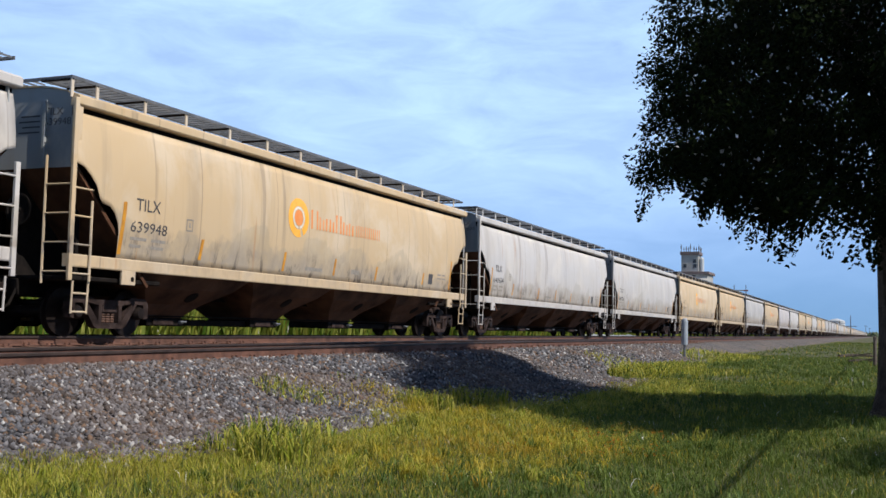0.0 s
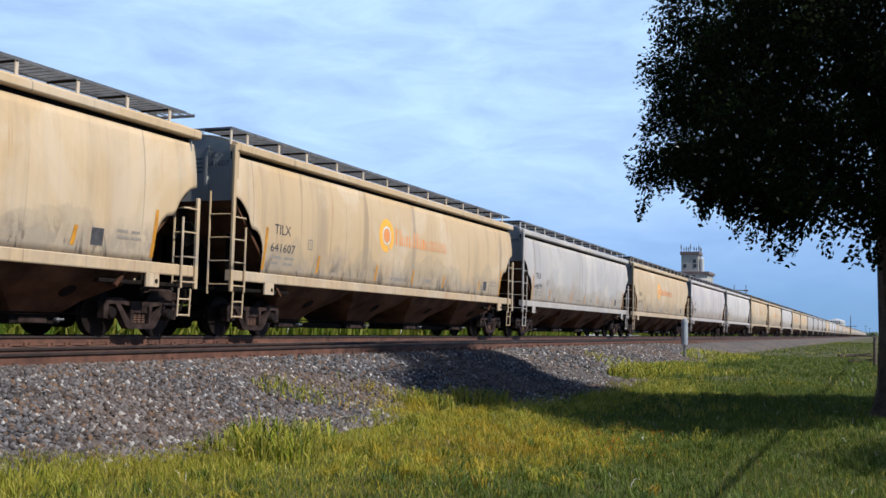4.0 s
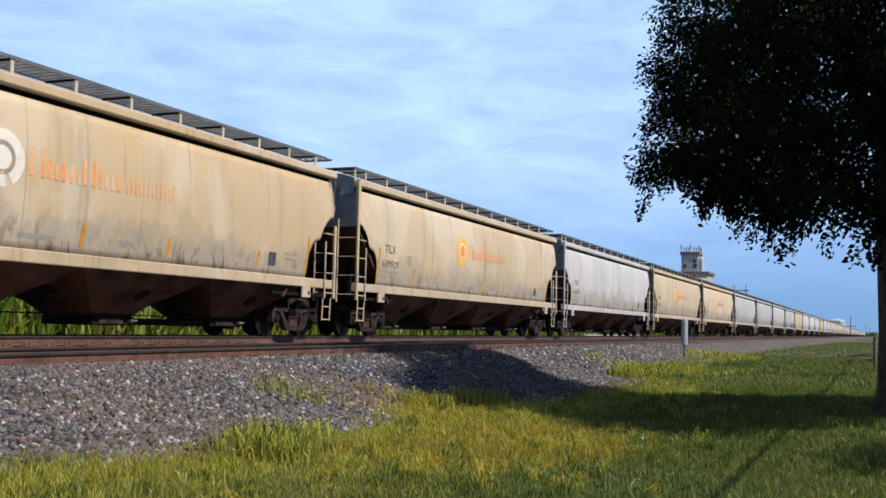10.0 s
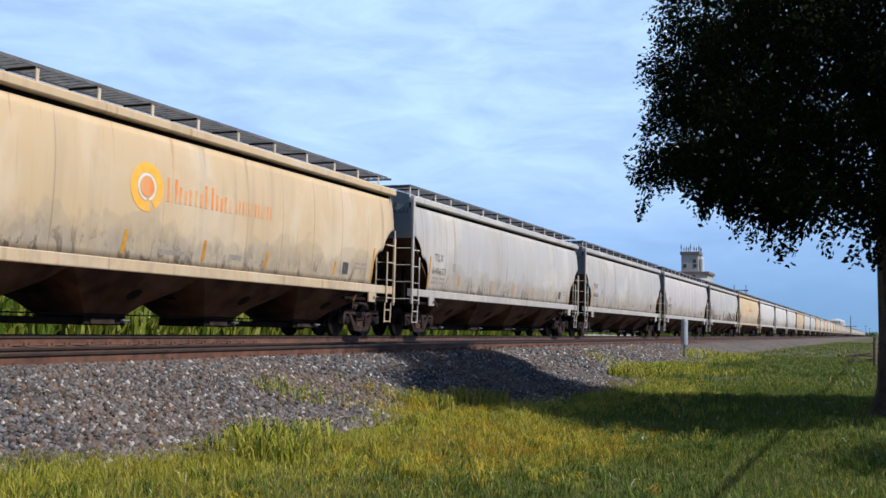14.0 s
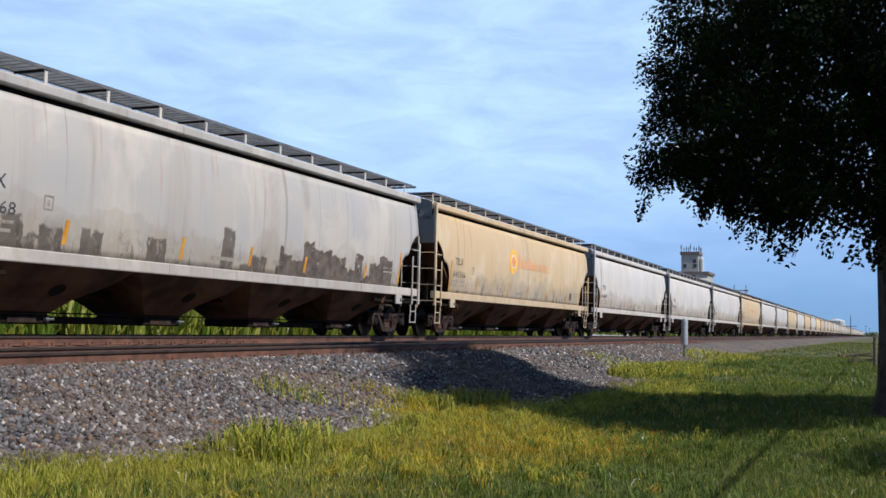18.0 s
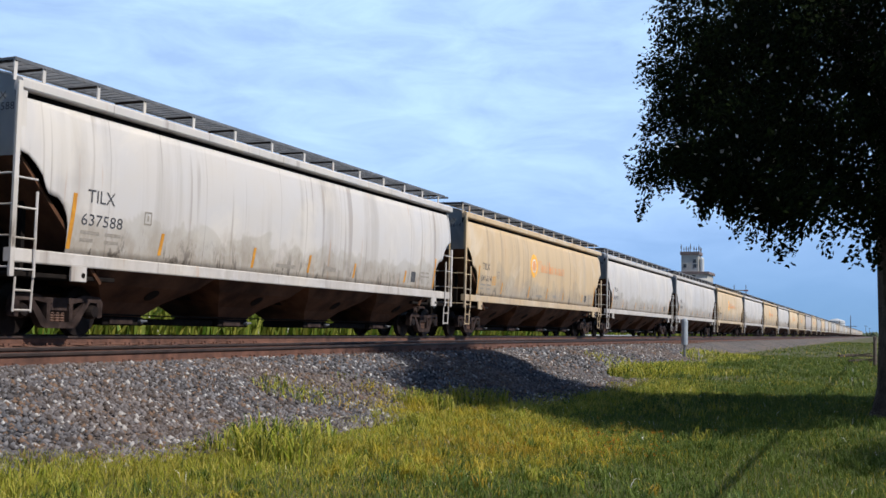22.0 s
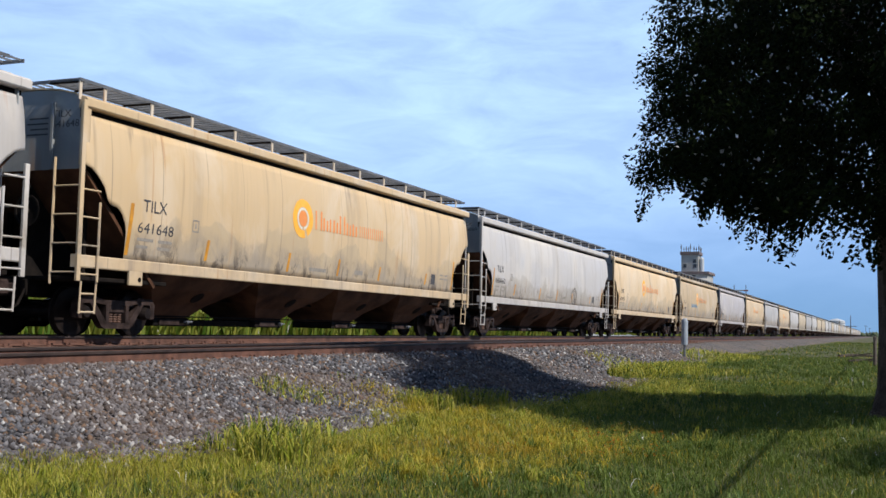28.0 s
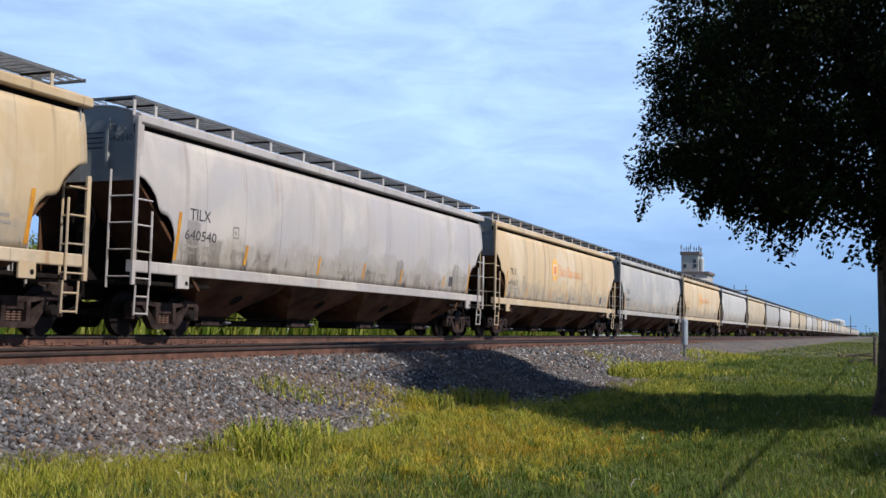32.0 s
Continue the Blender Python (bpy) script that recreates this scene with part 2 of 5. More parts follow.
def blade_material(name, cols, patchy, through_light=0.35, rough=0.6, shine=0.25):
    """Leaves and blades, coloured by island and by broad patches, letting some light through."""
    m, nt, b = material(name, rough)
    b.inputs["Specular IOR Level"].default_value = shine
    geo = nt.nodes.new("ShaderNodeNewGeometry")
    ramp = nt.nodes.new("ShaderNodeValToRGB")
    for i, colr in enumerate(cols):
        pos = i / (len(cols) - 1)
        e = ramp.color_ramp.elements[0] if i == 0 else ramp.color_ramp.elements[1] if i == len(cols) - 1 else ramp.color_ramp.elements.new(pos)
        e.position, e.color = pos, (*colr, 1)
    nt.links.new(geo.outputs["Random Per Island"], ramp.inputs[0])
    c = ramp.outputs[0]
    for scale, lo, hi, amount, colr in patchy:
        c = blend(nt, times(nt, span(nt, tex(nt, scale, 3), lo, hi), amount), c, colr)
    nt.links.new(c, b.inputs["Base Color"])
    tr = nt.nodes.new("ShaderNodeBsdfTranslucent")
    nt.links.new(c, tr.inputs[0])
    mx = nt.nodes.new("ShaderNodeMixShader")
    mx.inputs[0].default_value = through_light
    nt.links.new(b.outputs[0], mx.inputs[1])
    nt.links.new(tr.outputs[0], mx.inputs[2])
    nt.links.new(mx.outputs[0], nt.nodes["Material Output"].inputs[0])
    return m


GROUND = ground_material()
BALLAST = ballast_material("crushed_stone_bed", False)
STONE = ballast_material("crushed_stone", True)
GRASS = blade_material("lawn_grass", [(0.022, 0.060, 0.006), (0.034, 0.090, 0.008), (0.055, 0.125, 0.011), (0.085, 0.160, 0.016), (0.16, 0.21, 0.045)], [(0.6, 0.5, 0.62, 0.3, (0.09, 0.12, 0.010))])
DRYGRASS = blade_material("yellowing_grass", [(0.20, 0.26, 0.010), (0.30, 0.34, 0.012), (0.38, 0.37, 0.014), (0.40, 0.33, 0.016), (0.46, 0.40, 0.09)], [(0.55, 0.50, 0.64, 0.35, (0.22, 0.16, 0.010))])
OCHREGRASS = blade_material("ochre_seed_heads", [(0.38, 0.31, 0.012), (0.46, 0.33, 0.014), (0.50, 0.29, 0.014), (0.46, 0.20, 0.012), (0.46, 0.37, 0.06)], [(0.8, 0.48, 0.60, 0.4, (0.34, 0.15, 0.010))])
CORN = blade_material("tall_green_crop", [(0.07, 0.15, 0.015), (0.12, 0.22, 0.02), (0.20, 0.26, 0.03), (0.28, 0.28, 0.05)], [])
# leaf colours far below real foliage: the crown's own shade is put in
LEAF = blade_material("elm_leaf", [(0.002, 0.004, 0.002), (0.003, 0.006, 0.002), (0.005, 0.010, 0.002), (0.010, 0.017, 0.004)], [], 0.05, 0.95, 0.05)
FLOWER = blade_material("orange_petal", [(0.50, 0.18, 0.008), (0.60, 0.27, 0.012), (0.52, 0.12, 0.008)], [])
BARK = speckled("furrowed_bark", (0.035, 0.026, 0.02), (0.11, 0.085, 0.07), 7.0, 0.95, 0.0, 1.0, 0.04, 25.0)
FARTREE = speckled("distant_foliage", (0.05, 0.075, 0.04), (0.10, 0.13, 0.07), 0.4, 0.95, 0.0, 0.0)


# ---- mesh tools ----
def part(name, bm, mat, parent=None, label=""):
    me = bpy.data.meshes.new(name)
    bm.to_mesh(me)
    bm.free()
    if mat:
        me.materials.append(mat)
    ob = new(name, me)
    if parent:
        ob.parent = parent
    if label:
        ob["label"] = label
    return ob


def again(name, source, parent, m=None, label=""):
    """Another part on the same mesh."""
    ob = new(name, source.data)
    ob.parent = parent
    if m is not None:
        ob.matrix_basis = m
    if label:
        ob["label"] = label
    return ob


def empty(name, m=None):
    ob = new(name)
    ob.empty_display_size = 0.2
    if m is not None:
        ob.matrix_basis = m
    return ob


def sheet(name, verts, faces, mat, smooth=False):
    me = bpy.data.meshes.new(name)
    me.from_pydata([tuple(v) for v in verts], [], faces)
    me.materials.append(mat)
    if smooth:
        me.polygons.foreach_set("use_smooth", [True] * len(me.polygons))
    return me


def box(bm, x0, x1, y0, y1, z0, z1, bevel=0.0):
    vs = [bm.verts.new((x, y, z)) for x in (x0, x1) for y in (y0, y1) for z in (z0, z1)]
    fs = [bm.faces.new([vs[i] for i in f]) for f in ((0, 1, 3, 2), (4, 6, 7, 5), (0, 4, 5, 1), (2, 3, 7, 6), (0, 2, 6, 4), (1, 5, 7, 3))]
    if bevel:
        edges = list({e for f in fs for e in f.edges})
        bmesh.ops.bevel(bm, geom=edges, offset=bevel, segments=1, affect="EDGES")


def rod(bm, a, b, r, seg=6, r2=None):
    a, b = Vector(a), Vector(b)
    q = (b - a).to_track_quat("Z", "Y").to_matrix()
    rings = []
    for p, rad in ((a, r), (b, r if r2 is None else r2)):
        rings.append([bm.verts.new(p + q @ Vector((rad * math.cos(2 * math.pi * i / seg), rad * math.sin(2 * math.pi * i / seg), 0))) for i in range(seg)])
    for i in range(seg):
        bm.faces.new((rings[0][i], rings[0][(i + 1) % seg], rings[1][(i + 1) % seg], rings[1][i]))
    bm.faces.new(rings[0][::-1])
    bm.faces.new(rings[1])


def prism(bm, pts, place):
    """A closed outline drawn twice by place(u, v, 0) and place(u, v, 1), with sides between."""
    a = [bm.verts.new(place(u, v, 0)) for u, v in pts]
    b = [bm.verts.new(place(u, v, 1)) for u, v in pts]
    n = len(pts)
    for i in range(n):
        bm.faces.new((a[i], a[(i + 1) % n], b[(i + 1) % n], b[i]))
    bm.faces.new(a[::-1])
    bm.faces.new(b)
    bmesh.ops.recalc_face_normals(bm, faces=bm.faces[:])


def lathe(bm, profile, axis_pose, seg=20):
    """profile: (radius, height) pairs turned round the z axis of axis_pose."""
    rings = []
    for r, h in profile:
        rings.append([bm.verts.new(axis_pose @ Vector((r * math.cos(2 * math.pi * i / seg), r * math.sin(2 * math.pi * i / seg), h))) for i in range(seg)])
    for a, b in zip(rings, rings[1:]):
        for i in range(seg):
            bm.faces.new((a[i], a[(i + 1) % seg], b[(i + 1) % seg], b[i]))
    bm.faces.new(rings[0][::-1])
    bm.faces.new(rings[-1])
    bmesh.ops.recalc_face_normals(bm, faces=bm.faces[:])


# ---- the lie of the land ----
TRAIN_Y, NEAR_Y, HALF_GAUGE = 14.79, 10.22, 0.7535
EDGE_X = np.array([-60, 0, 6.4, 7.5, 9.0, 10.3, 11.3, 12.5, 13.6, 14.3, 16, 18, 21, 24, 28, 45, 65, 230, 600])
EDGE_Y = np.array([7.0, 7.0, 6.35, 6.0, 5.85, 5.45, 5.45, 5.75, 6.05, 5.8, 5.3, 4.95, 4.8, 5.2, 6.1, 6.2, 6.9, 6.4, 6.4])


def land_z(x, y):
    x, y = np.asarray(x, float), np.asarray(y, float)
    prof = np.interp(y, [-4000, 5.6, 6.6, 8.45, 8.8, 16.6, 17.0, 19.0, 21, 4000], [-0.85, -0.85, -0.78, -0.29, -0.245, -0.235, -0.27, -0.85, -0.95, -0.95])
    near = np.clip((y - 30) / 10, 0, 1)
    return prof + (1 - near) * 0.03 * np.sin(x * 0.7 + 1.3 * y) * np.cos(0.9 * y - 0.31 * x) * (y < 6.6)


def grid_axis(breaks):
    out = []
    for a, b, step in breaks:
        out += list(np.arange(a, b, step))
    return np.array(out + [breaks[-1][1]])


def build_ground():
    xs = grid_axis([(-3000, -100, 250), (-100, 0, 10), (0, 40, 0.8), (40, 120, 4), (120, 600, 40), (600, 4500, 300)])
    ys = grid_axis([(-3000, -60, 200), (-60, -4, 8), (-4, 5.2, 0.6), (5.2, 9.0, 0.2), (9.0, 16.4, 1.8), (16.4, 21, 0.3), (21, 60, 6), (60, 3500, 300)])
    X, Y = np.meshgrid(xs, ys, indexing="ij")
    Z = land_z(X, Y)
    V = np.stack([X, Y, Z], -1).reshape(-1, 3)
    n = len(ys)
    F, mats = [], []
    for i in range(len(xs) - 1):
        edge = np.interp(xs[i], EDGE_X, EDGE_Y)
        for j in range(n - 1):
            F.append((i * n + j, (i + 1) * n + j, (i + 1) * n + j + 1, i * n + j + 1))
            yc = (ys[j] + ys[j + 1]) / 2
            mats.append(1 if edge < yc < 18.6 else 0)
    me = sheet("ground", V, F, GROUND, True)
    me.materials.append(BALLAST)
    me.polygons.foreach_set("material_index", mats)
    tagged(new("ground", me), "flat grassy ground with a raised bed of crushed stone", "ground", "", "structure")


build_ground()


def sag(x):
    """How far the near track has sunk at x."""
    return 0.068 * float(np.interp(x, [8, 26], [1, 0]))


def rail_pair(name, yc, x0, x1, label, tie_range, drop=0.0, sunk=False):
    root = tagged(empty(name, pose(0, yc, drop)), label, "railway track", "", "structure")
    prof = [(-0.07, -0.172), (0.07, -0.172), (0.07, -0.160), (0.012, -0.138), (0.010, -0.045), (0.035, -0.036), (0.036, -0.008), (0.030, 0.0), (-0.030, 0.0), (-0.036, -0.008), (-0.035, -0.036), (-0.010, -0.045), (-0.012, -0.138), (-0.07, -0.160)]
    for s in (-1, 1):
        bm = bmesh.new()
        rows = [[bm.verts.new((x, s * HALF_GAUGE + u, v - (sag(x) if sunk else 0.0))) for u, v in prof] for x in (x0, 8, 14, 20, 26, x1)]
        for a, b in zip(rows, rows[1:]):
            for i in range(len(prof)):
                bm.faces.new((a[i], b[i], b[(i + 1) % len(prof)], a[(i + 1) % len(prof)]))
        bm.faces.new(rows[0])
        bm.faces.new(rows[-1][::-1])
        bmesh.ops.recalc_face_normals(bm, faces=bm.faces[:])
        ob = part("rail", bm, RAIL, root, "rust-brown steel rail with a polished head")
        ob.data.materials.append(RAILTOP)
        ob.data.materials.append(HEADSIDE)
        for f in ob.data.polygons:
            top = max(ob.data.vertices[i].co.z + (sag(ob.data.vertices[i].co.x) if sunk else 0.0) for i in f.vertices)
            if f.normal.z > 0.4 and top > -0.009:
                f.material_index = 1
            elif top > -0.037:
                f.material_index = 2
    bm = bmesh.new()
    box(bm, -0.115, 0.115, -1.3, 1.3, -0.36, -0.176, 0.012)
    first = part("tie", bm, TIE, root)
    first.matrix_basis = pose(tie_range[0], 0, -sag(tie_range[0]) if sunk else 0)
    bm = bmesh.new()
    for s in (-1, 1):
        box(bm, -0.09, 0.09, s * HALF_GAUGE - 0.17, s * HALF_GAUGE + 0.17, -0.178, -0.158, 0.004)
        for u in (-0.115, 0.115):
            for w in (-0.06, 0.06):
                rod(bm, (w, s * HALF_GAUGE + u, -0.17), (w, s * HALF_GAUGE + u, -0.115), 0.016, 5, 0.022)
    plate = part("tie_plate", bm, RAIL, first, "rusty plate with spikes")
    rnd = random.Random(4)
    x = tie_range[0] + 0.52
    while x < tie_range[1]:
        t = again("tie", first, root, pose(x + rnd.uniform(-0.03, 0.03), rnd.uniform(-0.05, 0.05), rnd.uniform(-0.012, 0.006) - (sag(x) if sunk else 0.0), 0, 0, rnd.uniform(-1.5, 1.5)))
        again("tie_plate", plate, t)
        x += 0.52
    return root


rail_pair("near_track", NEAR_Y, -200, 2600, "empty track with rusty rails on wooden ties", (-4, 60), -0.035, True)
rail_pair("far_track", TRAIN_Y, -200, 2600, "track carrying the train, rails on wooden ties", (-2, 22))

# ---- hopper car ----
# Car space: x along the train with the corner post of the left end at -10.0 and of the right end at 9.4, z from the rail head.
X0, X1 = -10.0, 9.4
SIDE_Z = [1.45, 1.62, 1.85, 2.15, 2.5, 2.9, 3.3, 3.65, 3.88, 4.05]


def side_w(z):
    return np.interp(z, [1.25, 1.45, 1.85, 2.3, 2.8, 3.3, 3.75, 4.14], [1.49, 1.50, 1.545, 1.585, 1.60, 1.585, 1.535, 1.45])


CUT = [(0.05, 3.12), (0.27, 3.06), (0.45, 2.93), (0.62, 2.76), (0.72, 2.55), (0.80, 2.46), (1.02, 2.42), (1.16, 2.31), (1.27, 2.14), (1.32, 1.98), (1.33, 1.75), (1.335, 1.45)]


def side_panel(parent, s):
    bm = bmesh.new()
    cols = [(X0 + u, z) for u, z in CUT] + [(X0 + 1.7 + i * 0.7993, 1.45) for i in range(21)] + [(X1 - u, z) for u, z in reversed(CUT)]
    grid = []
    for x, zl in cols:
        zs = [zl + (4.05 - zl) * (z - 1.45) / (4.05 - 1.45) for z in SIDE_Z]
        grid.append([bm.verts.new((x, s * side_w(z), z)) for z in zs])
    for a, b in zip(grid, grid[1:]):
        for j in range(len(SIDE_Z) - 1):
            bm.faces.new((a[j], b[j], b[j + 1], a[j + 1]))
    bmesh.ops.recalc_face_normals(bm, faces=bm.faces[:])
    bmesh.ops.solidify(bm, geom=bm.faces[:], thickness=0.012)
    ob = part("side_panel", bm, PAINT, parent, "curved side sheet streaked with grime")
    ob.data.polygons.foreach_set("use_smooth", [True] * len(ob.data.polygons))
    return ob


def roof_shape(y):
    return 4.34 + 0.25 * (1 - abs(y / 1.53) ** 3)


def hopper(parent, xc, detail):
    """A bottom bay: four sloping sheets down to an outlet."""
    bm = bmesh.new()
    def ring(a, b, z):
        return [(-a, -b, z), (a, -b, z), (a, b, z), (-a, b, z)]
    up, mid, knee, lo = ring(1.975, 1.535, 1.30), ring(1.54, 1.27, 0.98), ring(0.95, 0.84, 0.67), ring(0.55, 0.60, 0.38)
    rings = [[bm.verts.new((xc + x, y, z)) for x, y, z in r] for r in (up, mid, knee, lo)]
    for a, b in zip(rings, rings[1:]):
        for i in range(4):
            bm.faces.new((a[i], a[(i + 1) % 4], b[(i + 1) % 4], b[i]))
    bm.faces.new(rings[-1])
    bm.faces.new(rings[0][::-1])
    bmesh.ops.recalc_face_normals(bm, faces=bm.faces[:])
    ob = part("hopper", bm, UNDER, parent, "rust-brown sloping hopper bay")
    if detail:
        bm = bmesh.new()
        box(bm, xc - 0.62, xc + 0.62, -0.64, 0.64, 0.21, 0.39, 0.02)
        part("outlet_gate", bm, BLACK, ob, "dark steel outlet gate")
        bm = bmesh.new()
        box(bm, xc - 0.45, xc + 0.25, -0.675, -0.645, 0.23, 0.35, 0.012)
        part("gate_plate", bm, TRUCK, ob, "dusty grey plate")
        bm = bmesh.new()
        rod(bm, (xc + 0.48, -0.64, 0.30), (xc + 0.48, -0.74, 0.30), 0.04, 8)
        rod(bm, (xc + 0.40, -0.74, 0.30), (xc + 0.60, -0.74, 0.31), 0.024, 6)
        part("gate_valve", bm, GRATE, ob, "dull grey valve handle")
        bm = bmesh.new()
        m = pose(xc + 0.3, -1.075, 0.83, 143, 0, 0)
        lathe(bm, [(0.17, -0.04), (0.17, 0.006), (0.14, 0.010)], m, 16)
        part("inspection_port", bm, BLACK, ob)
    return ob


def side_frame(parent, x, s):
    """Cast truck side frame with its spring window and two pedestals."""
    y0, y1 = (-1.13, -0.98) if s < 0 else (0.98, 1.13)
    bm = bmesh.new()
    bars = [([(-1.13, 0.62), (-1.05, 0.74), (-0.62, 0.76), (-0.40, 0.70), (0.40, 0.70), (0.62, 0.76), (1.05, 0.74), (1.13, 0.62), (0.62, 0.64), (0.35, 0.60), (-0.35, 0.60), (-0.62, 0.64)], 0),
            ([(-1.13, 0.64), (-1.12, 0.36), (-1.0, 0.34), (-0.98, 0.64)], 0), ([(1.13, 0.64), (0.98, 0.64), (1.0, 0.34), (1.12, 0.36)], 0),
            ([(-0.80, 0.66), (-0.66, 0.66), (-0.30, 0.26), (-0.36, 0.15), (-0.46, 0.20)], 0), ([(0.80, 0.66), (0.46, 0.20), (0.36, 0.15), (0.30, 0.26), (0.66, 0.66)], 0),
            ([(-0.40, 0.26), (0.40, 0.26), (0.36, 0.15), (-0.36, 0.15)], 0),
            ([(-0.33, 0.66), (-0.24, 0.66), (-0.24, 0.24), (-0.33, 0.24)], 0), ([(0.33, 0.66), (0.33, 0.24), (0.24, 0.24), (0.24, 0.66)], 0)]
    for pts, _ in bars:
        prism(bm, pts, lambda u, v, k: (x + u, y1 if k else y0, v))
    ob = part("side_frame", bm, TRUCK, parent, "cast steel side frame coated in dust")
    for u in (-0.889, 0.889):
        bm = bmesh.new()
        m = pose(x + u, s * 1.06, 0.457) @ Matrix.Rotation(-s * math.pi / 2, 4, "X")
        lathe(bm, [(0.13, -0.08), (0.14, 0.0), (0.12, 0.06), (0.10, 0.10), (0.035, 0.105)], m, 14)
        part("bearing_cap", bm, WHEEL, ob)
    return ob


def truck(parent, x, detail):
    root = tagged(new("truck"), "four-wheeled cast steel truck")
    root.parent = parent
    for s in (-1, 1):
        if detail:
            f = side_frame(root, x, s)
        else:
            bm = bmesh.new()
            prism(bm, [(-1.13, 0.36), (-1.13, 0.64), (-0.62, 0.76), (0.62, 0.76), (1.13, 0.64), (1.13, 0.36), (0.72, 0.44), (0.34, 0.17), (-0.34, 0.17), (-0.72, 0.44)], lambda u, v, k: (x + u, s * (1.13 if k else 0.98), v))
            part("side_frame", bm, TRUCK, root)
    bm = bmesh.new()
    box(bm, x - 0.22, x + 0.22, -1.12, 1.12, 0.44, 0.66, 0.03)
    part("bolster", bm, TRUCK, root)
    if detail:
        for s in (-1, 1):
            bm = bmesh.new()
            for u in (-0.13, 0.0, 0.13):
                for k in range(4):
                    lathe(bm, [(0.045, 0), (0.06, 0.015), (0.06, 0.03), (0.045, 0.045)], pose(x + u, s * 1.04, 0.26 + 0.046 * k), 8)
            tagged(part("spring_nest", bm, SPRING, root), kind="stuff")
        bm = bmesh.new()
        box(bm, x - 0.55, x - 0.45, -0.85, 0.85, 0.33, 0.43, 0.01)
        part("brake_beam", bm, TRUCK, root)
    for u in (-0.889, 0.889):
        bm = bmesh.new()
        prof = [(0.10, -1.02), (0.10, -0.80), (0.42, -0.79), (0.457, -0.785), (0.457, -0.70), (0.482, -0.69), (0.482, -0.66), (0.41, -0.655), (0.38, -0.70), (0.14, -0.72), (0.10, -0.66)]
        prof = prof + [(r, -h) for r, h in reversed(prof)]
        lathe(bm, prof, Matrix.Rotation(math.pi / 2, 4, "X"), 28 if detail else 12)
        # three lightening dents and hub bolts show the turning
        for k in range(3):
            a = 2 * math.pi * k / 3
            for s in (-1, 1):
                rod(bm, (0.26 * math.cos(a), s * 0.79, 0.26 * math.sin(a)), (0.26 * math.cos(a), s * 0.80, 0.26 * math.sin(a)), 0.04, 6)
        w = part("wheelset", bm, WHEEL, root, "pair of steel wheels on an axle")
        w.matrix_basis = pose(x + u, 0, 0.457)
    return root


def ladder(parent, name, a, b, z0, z1, rungs, axis, fixed, stiles=(True, True), r=0.018):
    """Stiles at a and b along axis, rungs between at the heights given."""
    def at(u, z):
        return (u, fixed, z) if axis == "x" else (fixed, u, z)
    bm = bmesh.new()
    for u, on in ((a, stiles[0]), (b, stiles[1])):
        if on:
            rod(bm, at(u, z0), at(u, z1), r * 1.4, 6)
    far = (b if axis == "y" else fixed) > 0
    for z in rungs if far else rungs[:1]:
        rod(bm, at(a, z), at(b, z), r, 6)
    ob = part(name, bm, PAINT, parent, "painted steel ladder")
    for z in () if far else rungs[1:]:
        bm = bmesh.new()
        rod(bm, at(a, z), at(b, z), r, 6)
        part("rung", bm, PAINT, ob)
    return ob


def corner_post(parent, x, s, out):
    bm = bmesh.new()
    box(bm, x - 0.05, x + 0.05, s * 1.60 - 0.03, s * 1.60 + 0.03, 1.0, 4.27 if out < 0 else 2.9, 0.008)
    if out < 0:
        box(bm, min(x, x - out * 0.22), max(x, x - out * 0.22), s * 1.53 - 0.03, s * 1.53 + 0.03, 3.10, 4.27, 0.006)
    return part("corner_post", bm, PAINT, parent)


